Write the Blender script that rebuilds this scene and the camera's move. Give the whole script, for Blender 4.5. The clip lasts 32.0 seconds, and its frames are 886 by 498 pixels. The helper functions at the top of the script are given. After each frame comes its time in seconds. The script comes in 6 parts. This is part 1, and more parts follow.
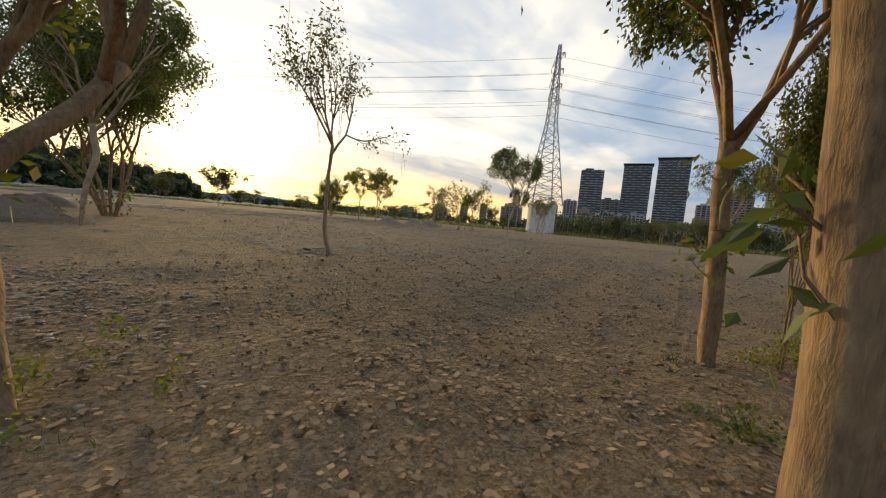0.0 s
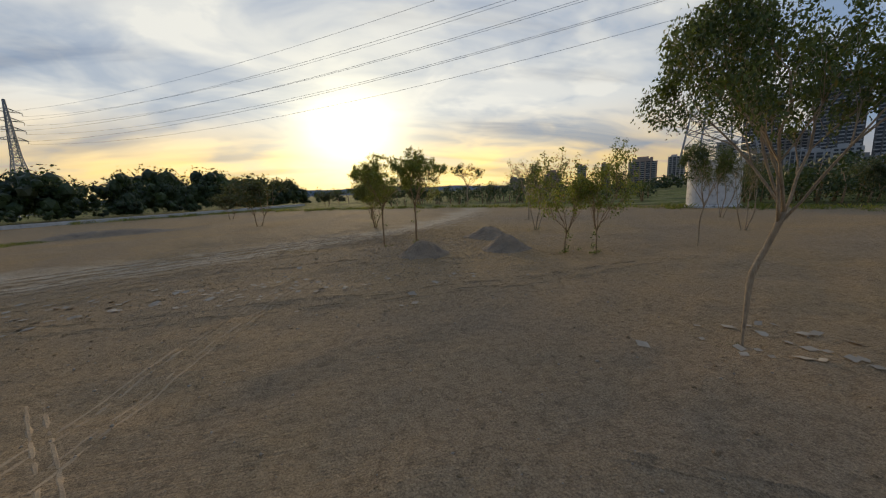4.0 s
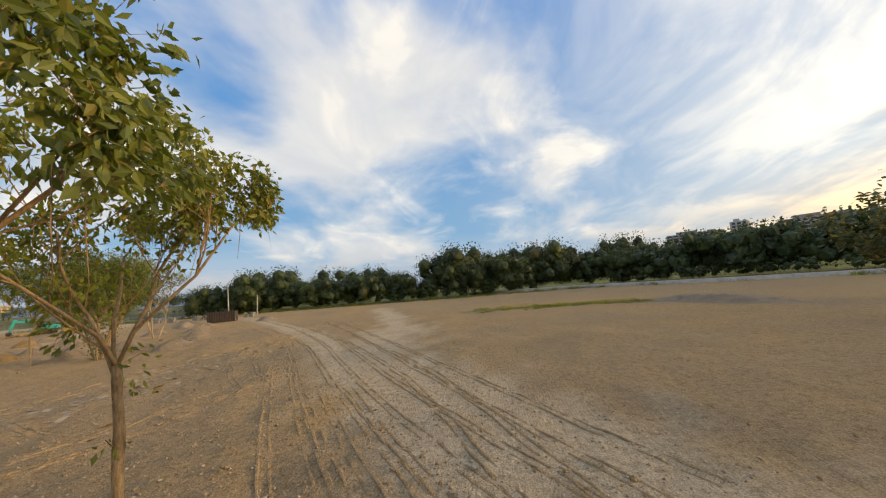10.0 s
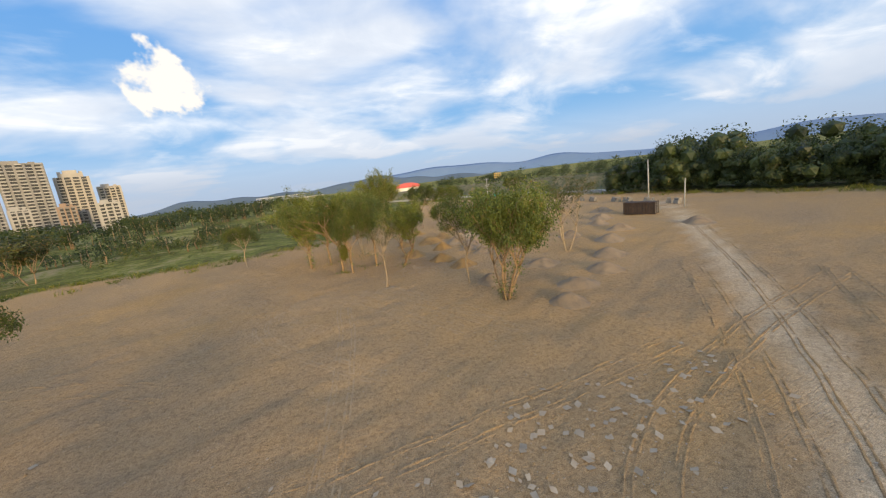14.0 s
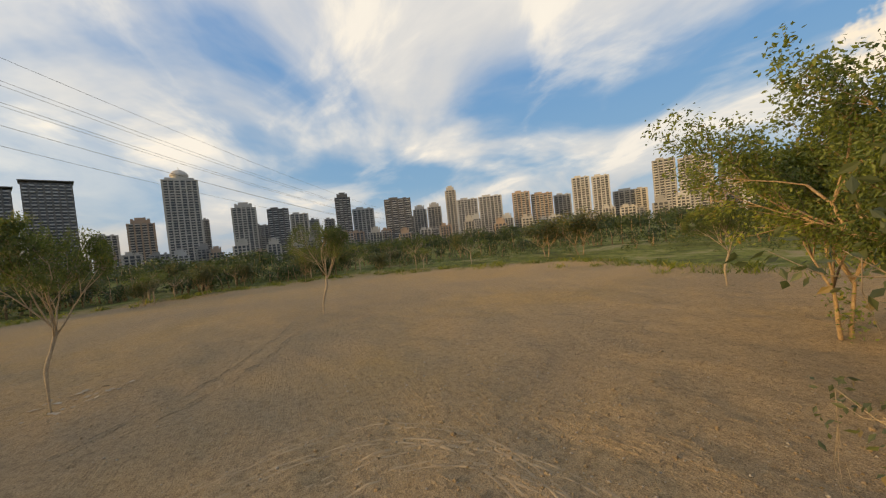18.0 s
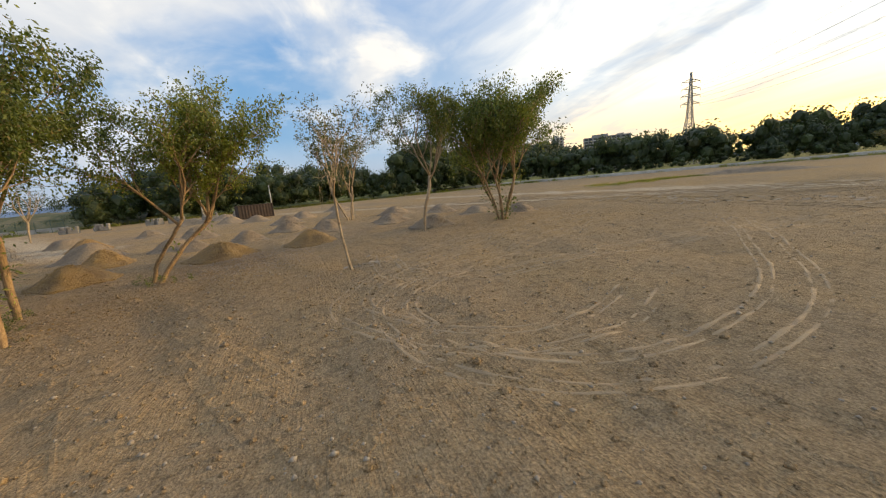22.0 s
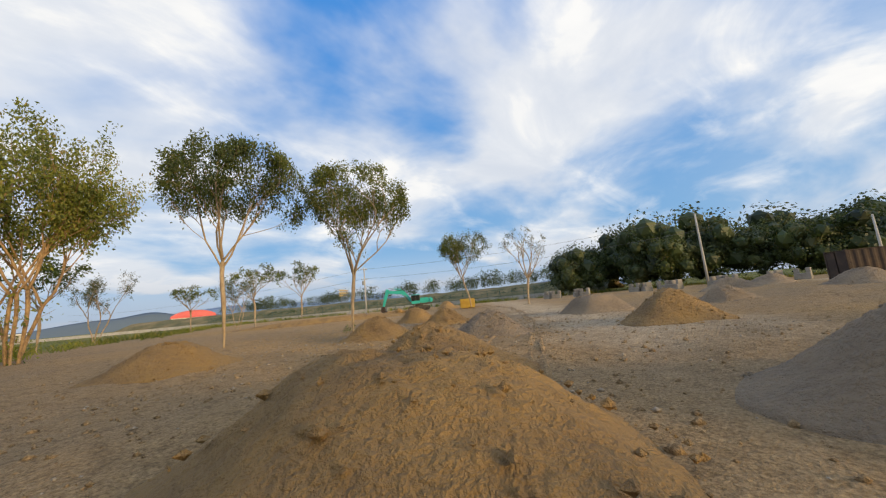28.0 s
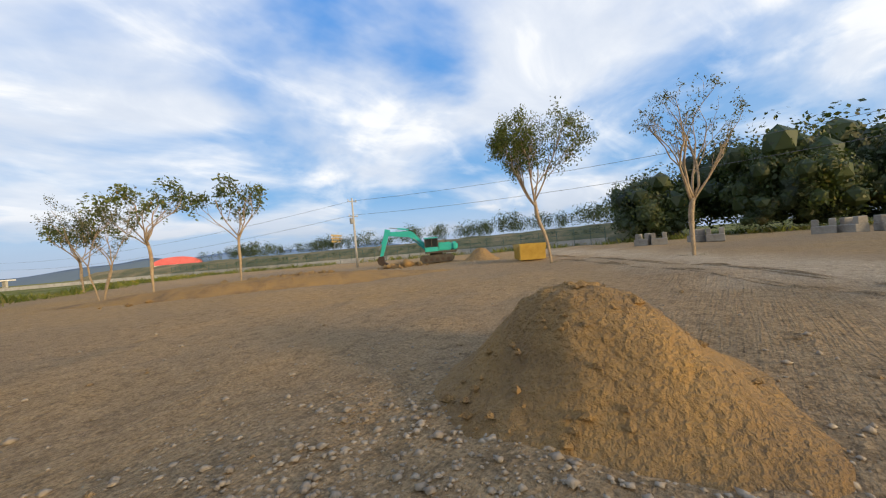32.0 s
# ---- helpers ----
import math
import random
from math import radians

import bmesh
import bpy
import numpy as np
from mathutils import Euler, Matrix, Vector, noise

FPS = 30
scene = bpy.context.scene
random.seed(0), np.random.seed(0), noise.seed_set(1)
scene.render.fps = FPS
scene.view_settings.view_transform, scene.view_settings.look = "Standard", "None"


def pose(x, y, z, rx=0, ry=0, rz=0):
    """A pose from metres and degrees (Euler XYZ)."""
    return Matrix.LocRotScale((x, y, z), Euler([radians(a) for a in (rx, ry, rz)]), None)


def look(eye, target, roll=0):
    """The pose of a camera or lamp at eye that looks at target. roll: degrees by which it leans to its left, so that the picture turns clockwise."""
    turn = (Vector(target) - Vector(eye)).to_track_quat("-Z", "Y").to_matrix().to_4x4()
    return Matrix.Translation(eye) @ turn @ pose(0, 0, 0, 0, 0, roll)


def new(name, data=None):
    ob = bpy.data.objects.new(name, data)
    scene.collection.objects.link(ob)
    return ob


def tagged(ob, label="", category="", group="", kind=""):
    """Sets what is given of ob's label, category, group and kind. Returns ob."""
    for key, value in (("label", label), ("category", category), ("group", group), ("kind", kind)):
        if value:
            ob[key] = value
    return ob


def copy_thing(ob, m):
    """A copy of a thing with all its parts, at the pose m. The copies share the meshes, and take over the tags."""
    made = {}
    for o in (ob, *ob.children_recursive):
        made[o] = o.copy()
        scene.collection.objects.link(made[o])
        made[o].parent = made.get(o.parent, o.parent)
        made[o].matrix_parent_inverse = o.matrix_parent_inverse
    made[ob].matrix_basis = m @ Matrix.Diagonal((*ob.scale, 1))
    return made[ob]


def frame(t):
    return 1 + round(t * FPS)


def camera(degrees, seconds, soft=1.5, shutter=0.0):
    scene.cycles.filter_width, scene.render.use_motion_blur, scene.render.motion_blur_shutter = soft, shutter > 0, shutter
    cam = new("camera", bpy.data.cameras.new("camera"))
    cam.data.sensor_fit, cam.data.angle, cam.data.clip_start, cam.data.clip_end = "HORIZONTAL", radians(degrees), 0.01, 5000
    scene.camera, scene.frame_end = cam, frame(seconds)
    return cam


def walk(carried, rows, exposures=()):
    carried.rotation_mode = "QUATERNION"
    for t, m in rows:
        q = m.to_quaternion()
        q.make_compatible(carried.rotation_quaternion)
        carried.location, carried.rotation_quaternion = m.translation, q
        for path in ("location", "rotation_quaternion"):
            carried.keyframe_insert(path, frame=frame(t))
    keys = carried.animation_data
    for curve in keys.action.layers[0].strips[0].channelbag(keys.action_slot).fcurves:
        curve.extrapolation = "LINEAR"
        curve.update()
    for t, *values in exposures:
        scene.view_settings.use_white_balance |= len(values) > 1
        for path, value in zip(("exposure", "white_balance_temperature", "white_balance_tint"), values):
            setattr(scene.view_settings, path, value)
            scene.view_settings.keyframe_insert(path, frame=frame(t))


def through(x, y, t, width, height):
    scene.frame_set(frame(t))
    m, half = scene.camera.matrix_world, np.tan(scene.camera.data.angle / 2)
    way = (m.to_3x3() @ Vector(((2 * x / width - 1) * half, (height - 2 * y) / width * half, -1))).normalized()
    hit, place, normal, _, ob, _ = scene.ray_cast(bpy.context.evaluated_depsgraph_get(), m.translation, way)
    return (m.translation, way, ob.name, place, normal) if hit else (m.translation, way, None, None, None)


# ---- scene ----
# The camera's way: seconds, place, heading, pitch and roll
PATH = [
    (0, 0.94, 1.14, 1.35, -32.35, -4.67, 5.10),
    (0.5, 2.61, 3.35, 1.37, -31.65, -2.42, 3.99),
    (1, 4.51, 5.91, 1.32, -29.61, -2.61, 2.52),
    (1.5, 6.66, 8.33, 1.46, -23.17, -4.42, 3.88),
    (2, 8.71, 10.92, 1.85, -19.46, -5.62, 1.95),
    (2.5, 11.32, 14.25, 2.05, -17.61, -6.94, -1.67),
    (4.5, 20.61, 28.41, 6.38, -10.62, -10.00, -1.16),
    (5, 22.92, 31.79, 7.08, -4.58, -10.71, 0.21),
    (5.5, 24.77, 35.47, 7.51, 1.88, -11.57, 1.21),
    (6, 25.95, 39.16, 7.73, 2.11, -11.50, 2.60),
    (6.5, 26.75, 42.96, 7.87, 1.62, -12.99, 2.40),
    (7, 27.40, 46.86, 7.63, 3.14, -13.60, 1.12),
    (7.5, 27.97, 50.47, 7.09, 11.35, -12.62, -3.11),
    (8, 28.47, 54.03, 6.04, 26.72, -8.16, -9.58),
    (8.5, 28.72, 57.81, 5.08, 40.95, -3.96, -14.07),
    (9, 28.24, 62.29, 3.79, 57.74, 3.61, -15.69),
    (9.5, 28.26, 65.36, 4.53, 77.73, 5.56, -11.79),
    (10, 27.12, 67.98, 4.66, 96.95, 5.86, -4.50),
    (10.5, 25.96, 69.85, 5.27, 113.02, 2.81, -0.68),
    (11, 24.60, 70.90, 6.22, 127.13, -3.03, -0.97),
    (11.5, 23.01, 70.95, 7.35, 136.92, -11.35, -4.19),
    (12, 21.03, 69.95, 8.57, 144.69, -15.62, -6.06),
    (12.5, 18.92, 67.79, 9.93, 149.77, -16.09, -8.39),
    (13, 16.53, 64.52, 11.13, 150.91, -15.30, -9.58),
    (13.5, 14.09, 60.74, 12.03, 154.88, -13.51, -8.22),
    (15.5, 6.26, 43.17, 10.79, 174.60, -5.99, -9.10),
    (16, 4.93, 38.37, 9.90, 181.29, -3.48, -10.38),
    (16.5, 3.91, 33.72, 9.08, 193.54, 1.11, -7.61),
    (17, 3.30, 29.11, 8.24, 210.94, 1.96, -2.54),
    (17.5, 3.35, 24.66, 7.58, 225.44, -0.75, -4.14),
    (18, 4.20, 20.48, 7.05, 246.60, -1.57, -5.89),
    (18.5, 5.67, 16.76, 6.45, 268.34, -2.41, -5.70),
    (19, 7.87, 13.79, 5.93, 291.71, -3.82, -7.20),
    (19.5, 10.40, 11.46, 5.51, 313.98, -5.34, -9.47),
    (20, 13.36, 10.06, 5.14, 337.57, -5.41, -11.49),
    (20.5, 16.40, 9.89, 4.83, 360.99, -5.13, -11.79),
    (21, 19.02, 10.36, 4.44, 384.22, -6.18, -10.02),
    (21.5, 21.09, 11.45, 3.96, 407.58, -7.93, -7.40),
    (22, 22.02, 12.99, 3.49, 429.88, -10.75, -5.17),
    (22.5, 21.67, 14.37, 3.16, 448.59, -14.83, -3.28),
    (23, 20.09, 15.26, 2.89, 464.52, -16.41, -3.30),
    (23.5, 17.62, 15.33, 2.69, 477.71, -13.67, -3.96),
    (24, 14.71, 14.59, 2.32, 487.71, -12.65, -3.85),
    (24.5, 11.54, 12.97, 1.89, 492.99, -10.70, -3.14),
    (25, 8.35, 10.68, 1.58, 496.76, -8.25, -3.62),
    (25.5, 5.10, 7.81, 1.26, 498.38, -6.23, -3.29),
    (27.5, -4.77, -2.85, 1.63, 490.11, 4.63, -4.69),
    (28, -7.10, -5.71, 1.43, 488.86, 8.30, -5.35),
    (28.5, -9.02, -7.75, 1.46, 490.42, 10.98, -4.52),
    (29, -10.92, -9.79, 1.85, 491.84, 8.13, -3.69),
    (29.5, -12.68, -11.84, 2.42, 491.05, 3.78, -4.07),
    (30, -14.37, -14.00, 2.86, 490.07, -0.18, -4.41),
    (30.5, -16.16, -16.21, 2.90, 490.67, -4.61, -3.85),
    (31, -18.01, -18.40, 2.62, 489.24, -5.74, -5.90),
    (31.5, -20.34, -20.99, 2.09, 489.41, -3.10, -6.59),
    (32, -22.83, -23.52, 1.62, 489.52, -0.12, -4.94),
]
EXPOSE = [
    (0.0, -0.4, 6800, 10), (1.0, -0.72, 6700, 10), (2.0, -0.9, 6400, 10), (6.0, -1.0, 6100, 10), (8.0, -0.6, 6400, 10), (9.0, -0.15, 6900, 10), (10.0, -0.05, 7400, 10), (11.0, 0.0, 7300, 10), (12.0, 0.2, 6550, 10),
    (13.0, 0.15, 6650, 10), (15.5, 0.0, 6300, 10), (17.0, -0.15, 7000, 10), (18.5, -0.15, 8100, 10), (19.0, -0.6, 7600, 10), (20.0, -1.05, 6700, 10), (21.0, -0.9, 6600, 10), (22.0, 0.05, 7200, 10), (23.0, 0.9, 6000, 10),
    (24.0, 0.95, 6100, 10), (25.5, 0.92, 6900, 10), (27.5, -0.05, 6800, 10), (30.0, 0.2, 6700, 10), (32.0, 0.05, 6500, 10),
]


def fly(x, y, z, yaw, pitch, roll):
    a, p = radians(yaw), radians(pitch)
    way = Vector((-math.sin(a) * math.cos(p), math.cos(a) * math.cos(p), math.sin(p)))
    eye = Vector((x, y, z))
    return look(eye, eye + 2 * way, roll)


cam = camera(103.0, 32.0, soft=1.2)
walk(cam, [(t, fly(*row)) for t, *row in PATH], EXPOSE)

# ---- light: a low sun behind thin cloud, due +y ----
SUN_EL = radians(8.0)
world = bpy.data.worlds.new("world")
scene.world = world
world.use_nodes = True
nt = world.node_tree
nt.nodes.clear()


def wn(kind, **props):
    n = nt.nodes.new(kind)
    for k, v in props.items():
        n.inputs[k].default_value = v
    return n


def link(a, b, tree=None):
    (tree or nt).links.new(a, b)


def wmath(op, a, b=None, clamp=False):
    n = nt.nodes.new("ShaderNodeMath")
    n.operation, n.use_clamp = op, clamp
    for i, v in enumerate((a, b)):
        if v is None:
            continue
        if isinstance(v, (int, float)):
            n.inputs[i].default_value = v
        else:
            link(v, n.inputs[i])
    return n.outputs[0]


def wmix(f, a, b):
    n = nt.nodes.new("ShaderNodeMix")
    n.data_type = "RGBA"
    if isinstance(f, (int, float)):
        n.inputs[0].default_value = f
    else:
        link(f, n.inputs[0])
    for i, v in ((6, a), (7, b)):
        if isinstance(v, tuple):
            n.inputs[i].default_value = (*v, 1)
        else:
            link(v, n.inputs[i])
    return n.outputs[2]


def wrange(v, a, b, c=0.0, d=1.0, smooth=True):
    n = nt.nodes.new("ShaderNodeMapRange")
    n.interpolation_type = "SMOOTHSTEP" if smooth else "LINEAR"
    link(v, n.inputs[0])
    for i, x in enumerate((a, b, c, d)):
        n.inputs[i + 1].default_value = x
    return n.outputs[0]


sky = nt.nodes.new("ShaderNodeTexSky")
sky.sky_type, sky.sun_disc, sky.sun_elevation, sky.sun_rotation = "NISHITA", False, SUN_EL, 0.0
sky.air_density, sky.dust_density, sky.ozone_density = 1.0, 1.2, 2.0
coord = nt.nodes.new("ShaderNodeTexCoord")
sep = nt.nodes.new("ShaderNodeSeparateXYZ")
link(coord.outputs["Generated"], sep.inputs[0])
up = wmath("MAXIMUM", sep.outputs["Z"], 0.0)
den = wmath("ADD", up, 0.22)
flat = nt.nodes.new("ShaderNodeCombineXYZ")
link(wmath("DIVIDE", sep.outputs["X"], den), flat.inputs[0])
link(wmath("DIVIDE", sep.outputs["Y"], den), flat.inputs[1])


def cloud_noise(scale, detail, rough, dist, stretch=(1, 1, 1), shift=(0, 0, 0)):
    m = nt.nodes.new("ShaderNodeMapping")
    link(flat.outputs[0], m.inputs[0])
    m.inputs["Scale"].default_value, m.inputs["Location"].default_value = stretch, shift
    n = wn("ShaderNodeTexNoise", Scale=scale, Detail=detail, Roughness=rough, Distortion=dist)
    link(m.outputs[0], n.inputs["Vector"])
    return n.outputs[0]


# angle to the sun, 1 towards it
dot = nt.nodes.new("ShaderNodeVectorMath")
dot.operation = "DOT_PRODUCT"
link(coord.outputs["Generated"], dot.inputs[0])
dot.inputs[1].default_value = (0.0, math.cos(SUN_EL), math.sin(SUN_EL))
near = dot.outputs["Value"]
sheet = cloud_noise(0.85, 6, 0.50, 0.35, (1.0, 1.15, 1), (3.1, 0.4, 0))
wisp = cloud_noise(1.9, 7, 0.55, 0.5, (0.9, 1.3, 1), (1.0, 5.0, 2))
cover = wmath("ADD", wmath("MULTIPLY", wrange(sheet, 0.40, 0.62), 0.9), wmath("MULTIPLY", wrange(wisp, 0.48, 0.72), 0.4), True)
sunside = wrange(near, -0.15, 0.9)
cover = wmath("MAXIMUM", cover, wmath("MULTIPLY", sunside, wmath("ADD", wmath("MULTIPLY", wrange(wisp, 0.35, 0.65), 0.45), 0.45)))
lowband = wrange(up, 0.0, 0.16, 1.0, 0.0)
cover = wmath("MAXIMUM", cover, wmath("MULTIPLY", lowband, 0.8))
# thin cloud: white away from the sun, blue-grey low down, cream and gold round the sun
body = wmix(lowband, (0.82, 0.88, 0.98), (0.52, 0.60, 0.73))
shade = wmath("MULTIPLY", wrange(wisp, 0.3, 0.7), wrange(up, 0.03, 0.2))
body = wmix(shade, body, (1.09, 1.11, 1.13))
warm = wmix(wrange(up, 0.03, 0.22), (2.7, 1.75, 0.48), (1.95, 1.86, 1.62))
body = wmix(wrange(near, 0.22, 0.97), body, warm)
dark = wmath("MULTIPLY", wrange(cloud_noise(0.9, 5, 0.55, 0.4, (0.5, 2.2, 1), (7, 2, 0)), 0.52, 0.72), wrange(near, 0.3, 0.8))
body = wmix(wmath("MULTIPLY", dark, 0.6), body, (0.66, 0.65, 0.67))
glow = wmath("POWER", wmath("MAXIMUM", near, 0.0), 60.0)
glow = wmath("MULTIPLY", glow, 1.0)
# the yellow streak along the horizon under the sun
band = wmath("MULTIPLY", wrange(near, 0.72, 0.99), wrange(up, 0.02, 0.17, 1.0, 0.0))
bars = wrange(cloud_noise(1.1, 5, 0.55, 0.3, (0.35, 2.6, 1), (2, 9, 1)), 0.38, 0.6)
band = wmath("MULTIPLY", band, wmath("ADD", wmath("MULTIPLY", bars, 0.9), 0.1))
glow2 = wmath("MULTIPLY", wmath("POWER", wmath("MAXIMUM", near, 0.0), 700.0), 4.0)
blue = wmix(wrange(up, 0.0, 0.75), (0.24, 0.48, 0.80), (0.055, 0.29, 0.80))
skymix = nt.nodes.new("ShaderNodeMix")
skymix.data_type, skymix.blend_type = "RGBA", "ADD"
skymix.inputs[0].default_value = 0.02
link(blue, skymix.inputs[6])
link(sky.outputs[0], skymix.inputs[7])
total = wmix(cover, skymix.outputs[2], body)
# one bright heaped cloud in the south
spot = nt.nodes.new("ShaderNodeVectorMath")
spot.operation = "DOT_PRODUCT"
link(coord.outputs["Generated"], spot.inputs[0])
spot.inputs[1].default_value = Vector((0.235, -0.93, 0.255)).normalized()
puff = wn("ShaderNodeTexNoise", Scale=13.0, Detail=4, Roughness=0.6)
link(coord.outputs["Generated"], puff.inputs["Vector"])
heaped = wmath("ADD", spot.outputs["Value"], wmath("MULTIPLY", wmath("SUBTRACT", puff.outputs[0], 0.5), 0.012))
total = wmix(wrange(heaped, 0.9976, 0.9993), total, (1.15, 1.08, 0.98))
addg = nt.nodes.new("ShaderNodeMix")
addg.data_type, addg.blend_type = "RGBA", "ADD"
addg.inputs[0].default_value = 1.0
link(total, addg.inputs[6])
link(wmix(wmath("ADD", wmath("ADD", glow, glow2), wmath("MULTIPLY", band, 1.0)), (0, 0, 0), (1.0, 0.82, 0.36)), addg.inputs[7])
addg.inputs[7].default_value = (0, 0, 0, 1)
aureole = nt.nodes.new("ShaderNodeMix")
aureole.data_type, aureole.blend_type = "RGBA", "ADD"
link(wmath("POWER", wmath("MAXIMUM", near, 0.0), 170.0), aureole.inputs[0])
link(addg.outputs[2], aureole.inputs[6])
aureole.inputs[7].default_value = (2.3, 1.95, 1.05, 1)
bg = nt.nodes.new("ShaderNodeBackground")
bg.inputs[1].default_value = 0.9
link(aureole.outputs[2], bg.inputs[0])
wout = nt.nodes.new("ShaderNodeOutputWorld")
link(bg.outputs[0], wout.inputs[0])

sun_lamp = bpy.data.lights.new("sun", "SUN")
sun_lamp.energy, sun_lamp.angle, sun_lamp.color = 3.5, radians(11), (1.0, 0.70, 0.34)
sun = new("sun", sun_lamp)
sun.matrix_world = look((0, 200 * math.cos(SUN_EL), 200 * math.sin(SUN_EL)), (0, 0, 0))


# ---- materials ----
def shader(name):
    m = bpy.data.materials.new(name)
    m.use_nodes = True
    return m, m.node_tree, m.node_tree.nodes["Principled BSDF"]


def put_noise(t, scale, detail=4, rough=0.6, vec=None, dist=0.0):
    n = t.nodes.new("ShaderNodeTexNoise")
    n.inputs["Scale"].default_value, n.inputs["Detail"].default_value = scale, detail
    n.inputs["Roughness"].default_value, n.inputs["Distortion"].default_value = rough, dist
    if vec:
        link(vec, n.inputs["Vector"], t)
    return n.outputs[0]


def put_ramp(t, fac, stops):
    r = t.nodes.new("ShaderNodeValToRGB")
    link(fac, r.inputs[0], t)
    while len(r.color_ramp.elements) < len(stops):
        r.color_ramp.elements.new(0.5)
    for e, (p, c) in zip(r.color_ramp.elements, stops):
        e.position, e.color = p, (*c, 1)
    return r.outputs[0]


def put_mix(t, f, a, b, kind="MIX"):
    n = t.nodes.new("ShaderNodeMix")
    n.data_type, n.blend_type = "RGBA", kind
    for i, v in ((0, f), (6, a), (7, b)):
        if isinstance(v, tuple):
            n.inputs[i].default_value = (*v, 1)
        elif isinstance(v, (int, float)):
            n.inputs[i].default_value = v
        else:
            link(v, n.inputs[i], t)
    return n.outputs[2]


def put_bump(t, bsdf, height, strength, distance):
    b = t.nodes.new("ShaderNodeBump")
    b.inputs["Strength"].default_value, b.inputs["Distance"].default_value = strength, distance
    link(height, b.inputs["Height"], t)
    link(b.outputs[0], bsdf.inputs["Normal"], t)


def put_math(t, op, a, b, clamp=False):
    n = t.nodes.new("ShaderNodeMath")
    n.operation, n.use_clamp = op, clamp
    for i, v in enumerate((a, b)):
        if isinstance(v, (int, float)):
            n.inputs[i].default_value = v
        else:
            link(v, n.inputs[i], t)
    return n.outputs[0]


def grained(name, stops, scale=3.0, fine=40.0, rough=0.85, bump=0.3, depth=0.02, metal=0.0, world_space=False):
    """A plain surface with stains and grain: coarse noise picks the colour, fine noise the tone and relief."""
    m, t, b = shader(name)
    tc = t.nodes.new("ShaderNodeTexCoord")
    vec = tc.outputs["Object"]
    if world_space:
        g = t.nodes.new("ShaderNodeNewGeometry")
        vec = g.outputs["Position"]
    coarse, small = put_noise(t, scale, 5, 0.6, vec, 0.4), put_noise(t, fine, 4, 0.65, vec)
    col = put_ramp(t, put_math(t, "ADD", put_math(t, "MULTIPLY", coarse, 0.75), put_math(t, "MULTIPLY", small, 0.25)), stops)
    link(col, b.inputs["Base Color"], t)
    b.inputs["Roughness"].default_value, b.inputs["Metallic"].default_value = rough, metal
    put_bump(t, b, small, bump, depth)
    return m


def leafy(name, dark, light, dry=(0.16, 0.11, 0.03), dry_part=0.06, through=0.35):
    """Leaves: each one its own tone, some dry, some light shining through."""
    m, t, b = shader(name)
    g = t.nodes.new("ShaderNodeNewGeometry")
    rnd = g.outputs["Random Per Island"]
    col = put_ramp(t, rnd, [(0.0, dark), (0.7, light), (1.0 - dry_part, light), (1.0, dry)])
    oi = t.nodes.new("ShaderNodeObjectInfo")
    patch = put_noise(t, 0.16, 3, 0.55, g.outputs["Position"])
    col = put_mix(t, 1.0, col, put_ramp(t, patch, [(0.35, (0.62, 0.68, 0.7)), (0.5, (1, 1, 1)), (0.66, (1.4, 1.3, 1.05))]), "MULTIPLY")
    col = put_mix(t, put_math(t, "MULTIPLY", oi.outputs["Random"], 0.45), col, put_mix(t, 1.0, col, (1.35, 1.15, 0.75), "MULTIPLY"))
    link(col, b.inputs["Base Color"], t)
    b.inputs["Roughness"].default_value = 0.55
    tr = t.nodes.new("ShaderNodeBsdfTranslucent")
    link(put_mix(t, 1.0, col, (1.5, 1.5, 0.7), "MULTIPLY"), tr.inputs[0], t)
    mx = t.nodes.new("ShaderNodeMixShader")
    mx.inputs[0].default_value = through
    link(b.outputs[0], mx.inputs[1], t)
    link(tr.outputs[0], mx.inputs[2], t)
    link(mx.outputs[0], t.nodes["Material Output"].inputs[0], t)
    return m


